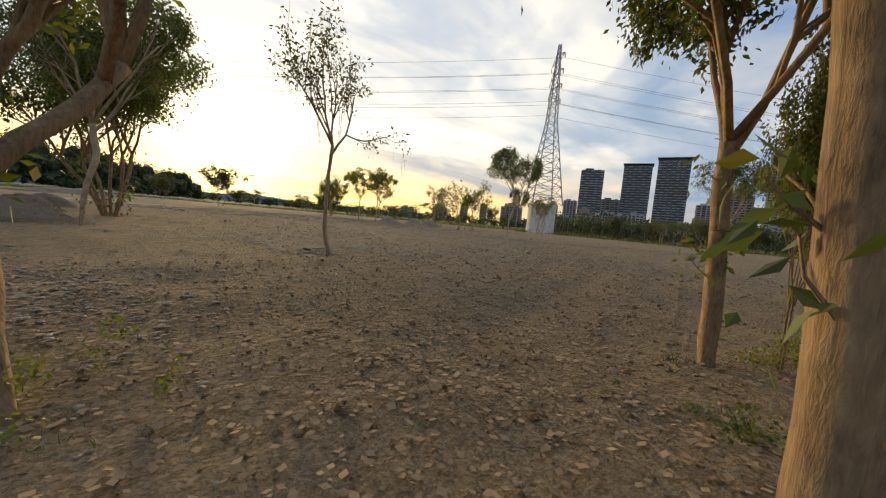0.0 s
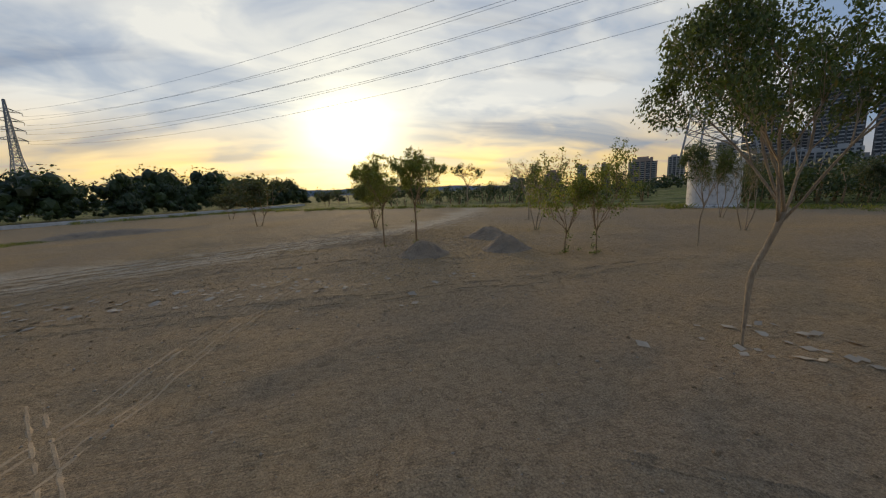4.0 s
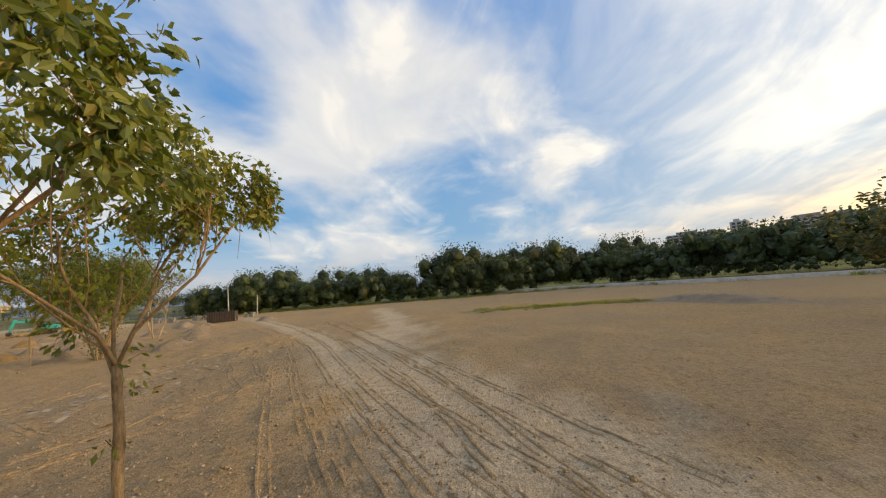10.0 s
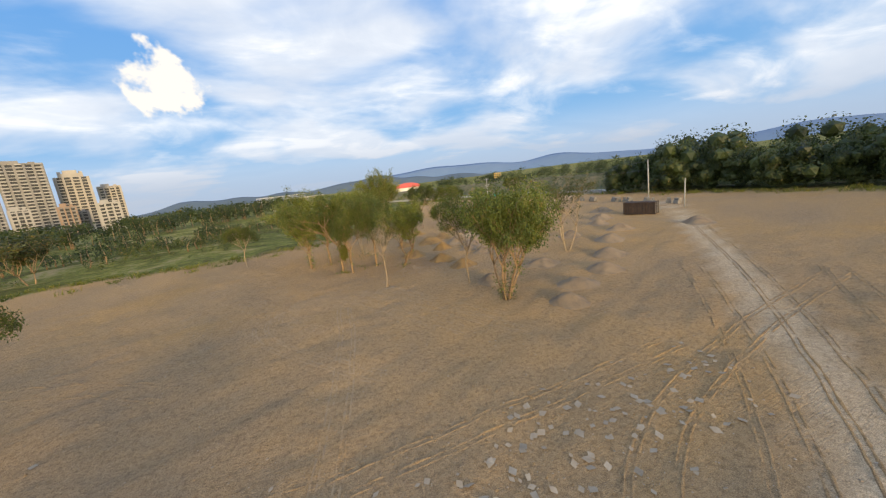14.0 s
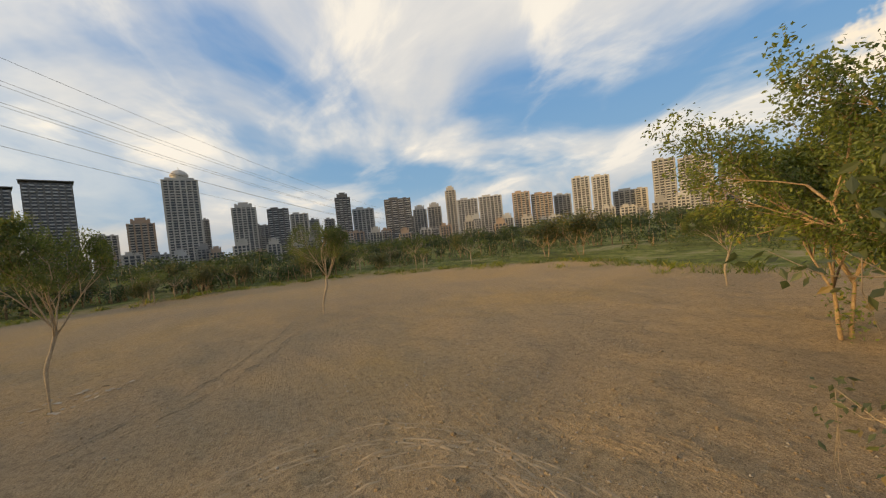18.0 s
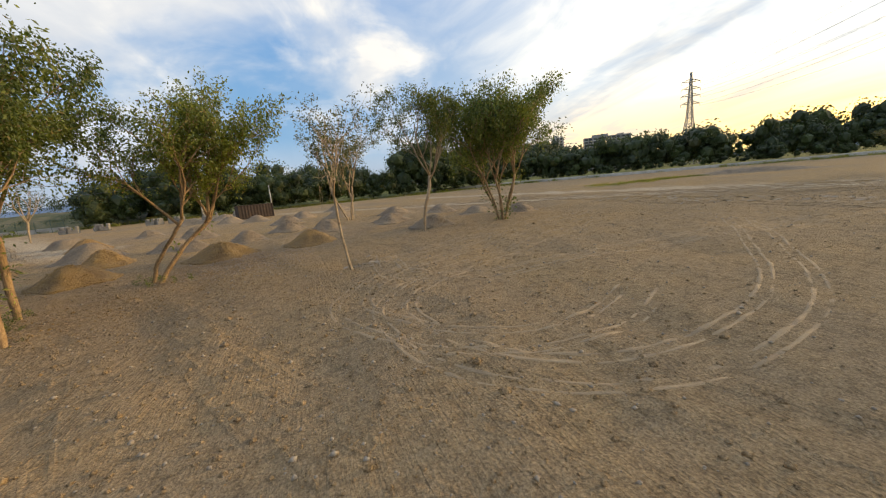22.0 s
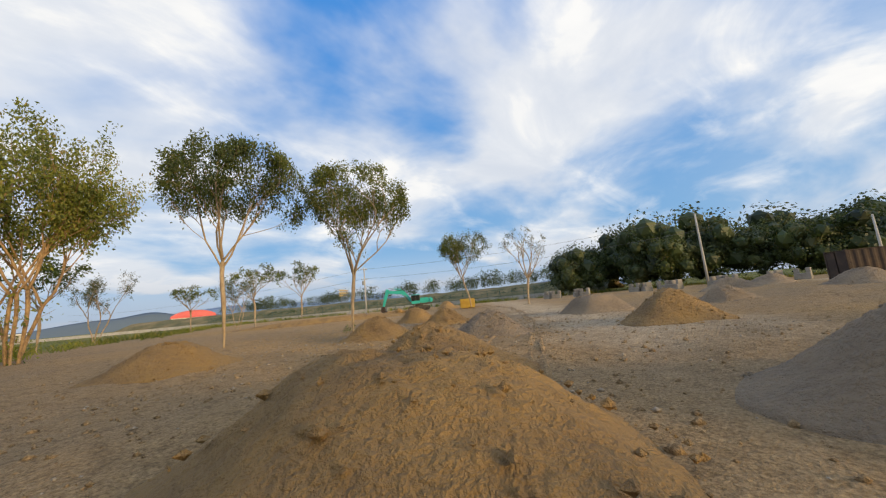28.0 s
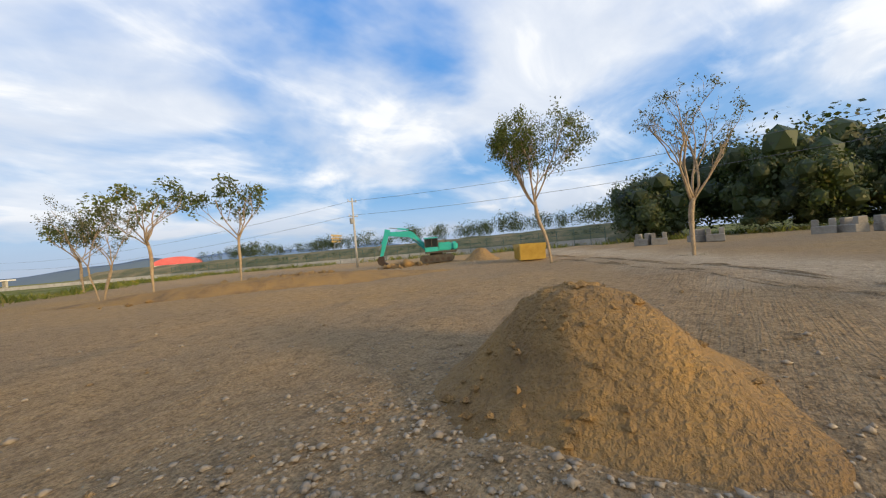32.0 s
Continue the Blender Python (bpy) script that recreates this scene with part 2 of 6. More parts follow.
def ground_material():
    m, t, b = shader("bare_earth")
    g = t.nodes.new("ShaderNodeNewGeometry")
    pos = g.outputs["Position"]
    big, mid, small, grit = put_noise(t, 0.045, 4, 0.6, pos, 0.5), put_noise(t, 0.5, 5, 0.65, pos, 0.3), put_noise(t, 3.5, 5, 0.7, pos), put_noise(t, 22.0, 4, 0.7, pos)
    base = put_ramp(t, big, [(0.30, (0.36, 0.265, 0.165)), (0.5, (0.445, 0.31, 0.165)), (0.68, (0.495, 0.322, 0.137))])
    base = put_mix(t, put_math(t, "MULTIPLY", put_math(t, "SUBTRACT", mid, 0.22, True), 1.0), base, (0.33, 0.255, 0.17))
    road = t.nodes.new("ShaderNodeAttribute")
    road.attribute_name = "road"
    rf = put_math(t, "MULTIPLY", road.outputs["Fac"], put_math(t, "ADD", put_math(t, "MULTIPLY", mid, 0.8), 0.35), True)
    base = put_mix(t, rf, base, (0.60, 0.495, 0.355))
    dark = put_ramp(t, small, [(0.33, (0.50, 0.48, 0.46)), (0.5, (0.92, 0.91, 0.9)), (0.62, (1.05, 1.05, 1.04)), (0.78, (1.32, 1.3, 1.24))])
    base = put_mix(t, 0.65, base, dark, "MULTIPLY")
    spec = put_ramp(t, grit, [(0.34, (0.50, 0.48, 0.46)), (0.52, (0.98, 0.98, 0.98)), (0.70, (1.5, 1.48, 1.42))])
    base = put_mix(t, 0.8, base, spec, "MULTIPLY")
    green = t.nodes.new("ShaderNodeAttribute")
    green.attribute_name = "green"
    field = put_noise(t, 0.055, 4, 0.6, pos, 1.2)
    gcol = put_ramp(t, put_math(t, "ADD", put_math(t, "MULTIPLY", mid, 0.4), put_math(t, "MULTIPLY", field, 0.6)), [(0.38, (0.02, 0.034, 0.010)), (0.46, (0.06, 0.09, 0.016)), (0.53, (0.14, 0.18, 0.032)), (0.62, (0.30, 0.25, 0.14))])
    gf = put_math(t, "MULTIPLY", green.outputs["Fac"], put_math(t, "ADD", put_math(t, "MULTIPLY", small, 1.4), 0.15), True)
    base = put_mix(t, gf, base, gcol)
    link(base, b.inputs["Base Color"], t)
    b.inputs["Roughness"].default_value, b.inputs["Specular IOR Level"].default_value = 0.95, 0.1
    b.inputs["Diffuse Roughness"].default_value = 0.4
    h = put_math(t, "ADD", put_math(t, "MULTIPLY", small, 1.0), put_math(t, "MULTIPLY", grit, 0.45))
    h = put_math(t, "ADD", h, put_math(t, "MULTIPLY", put_noise(t, 9.0, 4, 0.6, pos, 0.2), 0.8))
    # scoring left by blades and tyres, in patches that run different ways
    for turn, where in ((0.55, 0.11), (-0.7, 0.17), (1.5, 0.08)):
        mp = t.nodes.new("ShaderNodeMapping")
        mp.inputs["Rotation"].default_value = (0, 0, turn)
        mp.inputs["Scale"].default_value = (0.22, 3.4, 1.0)
        link(pos, mp.inputs[0], t)
        score = put_ramp(t, put_noise(t, 1.6, 3, 0.55, mp.outputs[0], 0.25), [(0.42, (0, 0, 0)), (0.5, (1, 1, 1)), (0.58, (0.25, 0.25, 0.25))])
        patch = put_ramp(t, put_noise(t, where, 3, 0.5, pos), [(0.47, (0, 0, 0)), (0.56, (1, 1, 1))])
        h = put_math(t, "ADD", h, put_math(t, "MULTIPLY", put_math(t, "MULTIPLY", score, patch), 0.16))
    put_bump(t, b, h, 1.0, 0.11)
    return m


EARTH = ground_material()
SOIL = grained("heap_soil", [(0.3, (0.20, 0.13, 0.065)), (0.5, (0.35, 0.22, 0.088)), (0.7, (0.44, 0.265, 0.085))], 0.8, 11.0, 0.95, 1.0, 0.2, world_space=True)
DARKSOIL = grained("grey_soil", [(0.3, (0.20, 0.155, 0.11)), (0.5, (0.31, 0.235, 0.155)), (0.72, (0.41, 0.30, 0.18))], 0.8, 11.0, 0.95, 1.0, 0.2, world_space=True)
TRACK = grained("pressed_earth", [(0.3, (0.27, 0.195, 0.12)), (0.55, (0.39, 0.28, 0.16)), (0.75, (0.49, 0.36, 0.21))], 1.2, 18.0, 0.95, 0.7, 0.05, world_space=True)
STONE = grained("stone", [(0.3, (0.20, 0.16, 0.12)), (0.5, (0.33, 0.275, 0.205)), (0.68, (0.43, 0.37, 0.285))], 2.5, 25.0, 0.9, 0.5, 0.02, world_space=True)
CHIP = grained("pale_stone", [(0.3, (0.34, 0.28, 0.21)), (0.5, (0.40, 0.335, 0.26)), (0.7, (0.52, 0.455, 0.37))], 6.0, 25.0, 0.9, 0.4, 0.02, world_space=True)
LITTER = grained("dry_litter", [(0.3, (0.22, 0.13, 0.07)), (0.55, (0.40, 0.27, 0.15)), (0.75, (0.58, 0.46, 0.31))], 1.0, 30.0, 0.9, 0.4, 0.01, world_space=True)


def bark(name, stops):
    """Furrowed bark: streaks run up the stem, blotches across it."""
    m, t, b = shader(name)
    tc = t.nodes.new("ShaderNodeTexCoord")
    mp = t.nodes.new("ShaderNodeMapping")
    mp.inputs["Scale"].default_value = (1.0, 1.0, 0.22)
    link(tc.outputs["Object"], mp.inputs[0], t)
    streak, blotch = put_noise(t, 26.0, 5, 0.65, mp.outputs[0], 0.3), put_noise(t, 2.2, 4, 0.6, tc.outputs["Object"], 0.6)
    link(put_ramp(t, put_math(t, "ADD", put_math(t, "MULTIPLY", streak, 0.5), put_math(t, "MULTIPLY", blotch, 0.5)), stops), b.inputs["Base Color"], t)
    b.inputs["Roughness"].default_value = 0.92
    put_bump(t, b, streak, 1.0, 0.03)
    return m


BARK = bark("bark", [(0.32, (0.10, 0.065, 0.038)), (0.5, (0.32, 0.21, 0.11)), (0.68, (0.50, 0.36, 0.20))])
PALEBARK = bark("pale_bark", [(0.32, (0.18, 0.135, 0.09)), (0.5, (0.36, 0.27, 0.17)), (0.68, (0.52, 0.42, 0.28))])
LEAF = leafy("leaves", (0.036, 0.058, 0.016), (0.105, 0.135, 0.034))
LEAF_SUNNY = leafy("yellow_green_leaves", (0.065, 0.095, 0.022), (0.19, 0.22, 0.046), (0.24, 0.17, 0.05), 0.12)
BOARD = grained("weathered_board", [(0.3, (0.24, 0.195, 0.14)), (0.55, (0.38, 0.315, 0.23)), (0.75, (0.50, 0.43, 0.33))], 0.9, 18.0, 0.9, 0.3, 0.01, world_space=True)
LEAF_GREEN = leafy("green_leaves", (0.055, 0.085, 0.018), (0.165, 0.20, 0.040), (0.22, 0.15, 0.05), 0.08, 0.30)
LEAF_DULL = leafy("dull_leaves", (0.040, 0.055, 0.026), (0.095, 0.110, 0.050), (0.22, 0.15, 0.06), 0.12)
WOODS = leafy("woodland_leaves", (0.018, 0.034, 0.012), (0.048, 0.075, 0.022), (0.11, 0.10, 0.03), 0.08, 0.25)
SCRUB = leafy("scrub_leaves", (0.025, 0.042, 0.012), (0.085, 0.108, 0.026), (0.20, 0.15, 0.05), 0.12, 0.35)
GRASS = leafy("grass_blades", (0.07, 0.10, 0.018), (0.17, 0.19, 0.035), (0.30, 0.24, 0.09), 0.2, 0.4)
DRYGRASS = grained("dry_grass_slope", [(0.36, (0.06, 0.07, 0.025)), (0.5, (0.14, 0.125, 0.05)), (0.66, (0.27, 0.20, 0.10))], 0.15, 2.5, 0.95, 0.8, 0.2, world_space=True)
CONCRETE = grained("concrete", [(0.3, (0.30, 0.29, 0.27)), (0.55, (0.44, 0.43, 0.40)), (0.75, (0.56, 0.55, 0.52))], 0.9, 14.0, 0.85, 0.3, 0.01)
STAINED = grained("stained_concrete", [(0.3, (0.16, 0.14, 0.115)), (0.55, (0.30, 0.275, 0.235)), (0.75, (0.42, 0.39, 0.34))], 0.9, 9.0, 0.9, 0.5, 0.02)
PIER = grained("weathered_white_concrete", [(0.32, (0.22, 0.20, 0.18)), (0.45, (0.56, 0.54, 0.50)), (0.7, (0.68, 0.66, 0.62))], 1.1, 9.0, 0.85, 0.3, 0.01)
STEEL = grained("galvanised_steel", [(0.3, (0.22, 0.23, 0.24)), (0.7, (0.36, 0.37, 0.38))], 1.0, 12.0, 0.5, 0.05, 0.005, 0.5)
WIRE = grained("wire", [(0.3, (0.10, 0.10, 0.11)), (0.7, (0.16, 0.16, 0.17))], 1.0, 12.0, 0.5, 0.02, 0.005, 0.4)
RUST = grained("rusty_steel", [(0.3, (0.03, 0.022, 0.02)), (0.55, (0.06, 0.04, 0.03)), (0.75, (0.11, 0.065, 0.04))], 1.3, 20.0, 0.8, 0.3, 0.01, 0.2)
TEAL = grained("teal_paint", [(0.25, (0.015, 0.30, 0.27)), (0.6, (0.03, 0.44, 0.39)), (0.8, (0.10, 0.48, 0.43))], 1.2, 20.0, 0.42, 0.05, 0.004)
RUBBER = grained("dark_track_steel", [(0.3, (0.025, 0.023, 0.02)), (0.7, (0.09, 0.075, 0.055))], 2.0, 25.0, 0.7, 0.3, 0.01)
DARKGLASS = grained("tinted_glass", [(0.3, (0.012, 0.016, 0.018)), (0.7, (0.03, 0.036, 0.04))], 1.0, 8.0, 0.12, 0.0, 0.001)
YELLOW = grained("yellow_paint", [(0.3, (0.42, 0.27, 0.05)), (0.6, (0.56, 0.39, 0.09)), (0.8, (0.50, 0.40, 0.18))], 1.5, 20.0, 0.6, 0.1, 0.005)
RED = grained("red_roof", [(0.3, (0.42, 0.045, 0.06)), (0.7, (0.60, 0.09, 0.11))], 0.3, 3.0, 0.5, 0.05, 0.005)
WHITE = grained("white_paint", [(0.3, (0.58, 0.57, 0.55)), (0.7, (0.76, 0.75, 0.72))], 0.2, 2.0, 0.6, 0.05, 0.005)
GREENPOST = grained("green_mesh_steel", [(0.3, (0.02, 0.06, 0.045)), (0.7, (0.05, 0.11, 0.085))], 1.0, 10.0, 0.6, 0.05, 0.005)
# distance haze is painted into these base colours: blue-grey hills, bluer mountains
HAZED_HILL = grained("haze_tinted_hill", [(0.3, (0.085, 0.125, 0.165)), (0.7, (0.115, 0.155, 0.195))], 0.004, 0.03, 1.0, 0.0, 0.01, world_space=True)
HAZED_RIDGE = grained("haze_tinted_mountain", [(0.3, (0.13, 0.21, 0.34)), (0.7, (0.17, 0.25, 0.38))], 0.002, 0.02, 1.0, 0.0, 0.01, world_space=True)
FACADES = {
    "dark": grained("grey_tile_facade", [(0.3, (0.085, 0.082, 0.082)), (0.7, (0.14, 0.135, 0.13))], 0.05, 0.6, 0.7, 0.05, 0.02),
    "pale": grained("pale_tile_facade", [(0.3, (0.34, 0.335, 0.325)), (0.7, (0.46, 0.45, 0.435))], 0.05, 0.6, 0.7, 0.05, 0.02),
    "cream": grained("cream_tile_facade", [(0.3, (0.35, 0.325, 0.29)), (0.7, (0.48, 0.45, 0.405))], 0.05, 0.6, 0.7, 0.05, 0.02),
    "brown": grained("brown_tile_facade", [(0.3, (0.28, 0.20, 0.15)), (0.7, (0.40, 0.30, 0.225))], 0.05, 0.6, 0.7, 0.05, 0.02),
    "grey": grained("grey_plaster_facade", [(0.3, (0.20, 0.195, 0.19)), (0.7, (0.31, 0.30, 0.29))], 0.05, 0.6, 0.7, 0.05, 0.02),
}
PANE = grained("far_window_glass", [(0.3, (0.035, 0.038, 0.045)), (0.7, (0.085, 0.09, 0.10))], 0.2, 0.9, 0.25, 0.0, 0.001)


# ---- mesh helpers ----
class Geo:
    """Collects vertices and faces, from numpy blocks or single shapes."""

    def __init__(self):
        self.v, self.f, self.n = [], [], 0

    def add(self, verts, faces):
        verts = np.asarray(verts, float).reshape(-1, 3)
        self.v.append(verts)
        self.f += [tuple(i + self.n for i in face) for face in faces]
        self.n += len(verts)

    def box(self, c, s, m=None):
        x, y, z = (a / 2 for a in s)
        v = [Vector((i * x, j * y, k * z)) + Vector(c) for i in (-1, 1) for j in (-1, 1) for k in (-1, 1)]
        if m is not None:
            v = [m @ p for p in v]
        self.add([tuple(p) for p in v], [(0, 1, 3, 2), (4, 6, 7, 5), (0, 4, 5, 1), (2, 3, 7, 6), (0, 2, 6, 4), (1, 5, 7, 3)])

    def tube(self, pts, radii, sides=6, cap=True):
        pts = np.asarray(pts, float)
        n = len(pts)
        d = np.gradient(pts, axis=0)
        d /= np.linalg.norm(d, axis=1, keepdims=True) + 1e-9
        ref = np.array([0.0, 0.0, 1.0]) if abs(d[0][2]) < 0.8 else np.array([1.0, 0.0, 0.0])
        a = np.cross(d, ref)
        a /= np.linalg.norm(a, axis=1, keepdims=True) + 1e-9
        b = np.cross(d, a)
        ang = np.arange(sides) * 2 * np.pi / sides
        ring = np.cos(ang)[None, :, None] * a[:, None] + np.sin(ang)[None, :, None] * b[:, None]
        v = pts[:, None] + ring * np.asarray(radii, float)[:, None, None]
        f = [(i * sides + j, i * sides + (j + 1) % sides, (i + 1) * sides + (j + 1) % sides, (i + 1) * sides + j) for i in range(n - 1) for j in range(sides)]
        if cap:
            f += [tuple(range(sides))[::-1], tuple(range((n - 1) * sides, n * sides))]
        self.add(v.reshape(-1, 3), f)

    def lathe(self, profile, sides=16, centre=(0, 0)):
        ang = np.arange(sides) * 2 * np.pi / sides
        v = [(centre[0] + r * math.cos(a), centre[1] + r * math.sin(a), z) for r, z in profile for a in ang]
        k = len(profile)
        f = [(i * sides + j, i * sides + (j + 1) % sides, (i + 1) * sides + (j + 1) % sides, (i + 1) * sides + j) for i in range(k - 1) for j in range(sides)]
        f += [tuple(range(sides))[::-1], tuple(range((k - 1) * sides, k * sides))]
        self.add(v, f)

    def mesh(self, name, material, smooth=False):
        me = bpy.data.meshes.new(name)
        me.from_pydata(np.concatenate(self.v).tolist() if self.v else [], [], self.f)
        me.materials.append(material)
        if smooth:
            me.polygons.foreach_set("use_smooth", [True] * len(me.polygons))
        return me


def part(name, geo, material, parent=None, label="", smooth=False):
    ob = new(name, geo.mesh(name, material, smooth))
    if parent is not None:
        ob.parent = parent
    if label:
        ob["label"] = label
    return ob


def thing(name, label, category, group="", kind="", at=None):
    ob = new(name)
    ob.empty_display_size = 0.3
    if at is not None:
        ob.matrix_basis = at
    return tagged(ob, label, category, group, kind)


def bevelled(geo, width, segments=1):
    """The same shape with its edges rounded off."""
    bm = bmesh.new()
    me = geo.mesh("tmp", CONCRETE)
    bm.from_mesh(me)
    bmesh.ops.remove_doubles(bm, verts=bm.verts, dist=1e-4)
    bmesh.ops.bevel(bm, geom=bm.edges[:], offset=width, segments=segments, affect="EDGES", clamp_overlap=True)
    out = Geo()
    bm.verts.index_update()
    out.add([tuple(v.co) for v in bm.verts], [tuple(v.index for v in f.verts) for f in bm.faces])
    bm.free()
    bpy.data.meshes.remove(me)
    return out


# ---- the ground, one sheet to the horizon ----
SITE = np.array([(-66, 142), (-101, 100), (-92, 60), (-90, 20), (-86, -30), (-76, -90), (-50, -125), (-12, -62), (10, -33), (28, -26), (60, -31), (84, -9), (98, 10), (101, 40), (88, 73), (62, 112), (34, 142), (-20, 178)], float)
ROADS = [
    (2.1, [(20, 68.5), (8.5, 60.5), (-9, 49.8), (-28, 34), (-50, 14), (-70, -6)]),
    (4.5, [(-14, 57), (2, 58.5), (16, 68.5), (28, 77), (39, 94), (52, 122), (70, 160)]),
    (2.6, [(-60, 40), (-30, 52), (-14, 57)]),
    (3.5, [(-20, -8), (-40, -22), (-60, -36), (-76, -48)]),
]


def seg_dist(p, a, b):
    ab = np.array(b, float) - a
    k = np.clip(((p - a) @ ab) / (ab @ ab), 0, 1)
    return np.linalg.norm(p - (a + k[:, None] * ab), axis=1)


def way_dist(p, way, closed=False):
    way = [np.array(w, float) for w in way]
    ends = way[1:] + ([way[0]] if closed else [])
    return np.min([seg_dist(p, a, b) for a, b in zip(way, ends)], axis=0)


def inside(p, poly):
    hit = np.zeros(len(p), bool)
    for a, b in zip(poly, np.roll(poly, -1, 0)):
        cross = (a[1] > p[:, 1]) != (b[1] > p[:, 1])
        hit ^= cross & (p[:, 0] < (b[0] - a[0]) * (p[:, 1] - a[1]) / (b[1] - a[1] + 1e-12) + a[0])
    return hit


rng = np.random.default_rng(7)


def waves(p, seed, length, count=10):
    """Smooth uneven relief of about that wavelength, between -1 and 1."""
    r = np.random.default_rng(seed)
    k = r.normal(size=(count, 2))
    k = k / np.linalg.norm(k, axis=1, keepdims=True) * (2 * np.pi / length) * r.uniform(0.6, 1.5, (count, 1))
    return np.sin(p @ k.T + r.uniform(0, 6.28, count)).sum(1) / count**0.5 / 1.5


def ground_z(p):
    p = np.atleast_2d(np.asarray(p, float))[:, :2]
    near_site = np.clip(1.3 - np.linalg.norm(p - (5, 25), axis=1) / 150, 0, 1)
    z = 0.10 * waves(p, 1, 9) + 0.045 * waves(p, 2, 2.6) + 0.032 * waves(p, 3, 1.2) + 0.014 * waves(p, 4, 0.75)
    road = np.min([way_dist(p, w) / r for r, w in ROADS], axis=0)
    # a broad shallow hollow under the old trees
    hollow = -0.5 * np.exp(-((p[:, 0] - 5) ** 2 + (p[:, 1] - 4) ** 2) / 242)
    return z * near_site * np.clip(0.35 + 0.5 * road, 0.35, 1.0) + hollow


def spread(lo, hi, step, far):
    c = list(np.arange(lo, hi + step / 2, step))
    d, x = step, hi
    while x < far:
        d *= 1.22
        x += d
        c.append(x)
    d, x = step, lo
    while x > -far:
        d *= 1.22
        x -= d
        c.insert(0, x)
    return np.array(c)


def build_ground():
    xs, ys = spread(-34, 46, 0.32, 4200), spread(-36, 80, 0.32, 4200)
    gx, gy = np.meshgrid(xs, ys)
    p = np.stack([gx.ravel(), gy.ravel()], -1)
    z = ground_z(p)
    nx, ny = len(xs), len(ys)
    i = np.arange((ny - 1) * (nx - 1))
    a = i // (nx - 1) * nx + i % (nx - 1)
    faces = np.stack([a, a + 1, a + nx + 1, a + nx], -1)
    me = bpy.data.meshes.new("ground")
    me.vertices.add(len(p))
    me.vertices.foreach_set("co", np.column_stack([p, z]).ravel())
    me.loops.add(faces.size)
    me.loops.foreach_set("vertex_index", faces.ravel())
    me.polygons.add(len(faces))
    me.polygons.foreach_set("loop_start", np.arange(len(faces)) * 4)
    me.polygons.foreach_set("use_smooth", np.ones(len(faces), bool))
    me.update()
    road = np.max([np.clip(1.25 - way_dist(p, w) / r + 0.35 * waves(p, 5, 4), 0, 1) for r, w in ROADS], axis=0)
    edge = way_dist(p, SITE, True)
    out = np.where(inside(p, SITE), -edge, edge) + 2.5 * waves(p, 6, 11)
    green = np.clip(out / 5, 0, 1)
    lawn = np.clip(1.2 - way_dist(p, [(-31, 66), (-34, 78), (-30, 90)]) / 3 + 0.4 * waves(p, 8, 3), 0, 1)
    for key, val in (("road", road), ("green", np.maximum(green, lawn * 0.8))):
        at = me.attributes.new(key, "FLOAT", "POINT")
        at.data.foreach_set("value", val.astype(np.float32))
    me.materials.append(EARTH)
    return tagged(new("ground", me), "bare brown earth with ruts, clods and grassy verges", "ground", kind="structure")


build_ground()


def gz(x, y):
    return float(ground_z((x, y))[0])


# ---- trees ----
def unit(v):
    return v / (np.linalg.norm(v) + 1e-9)


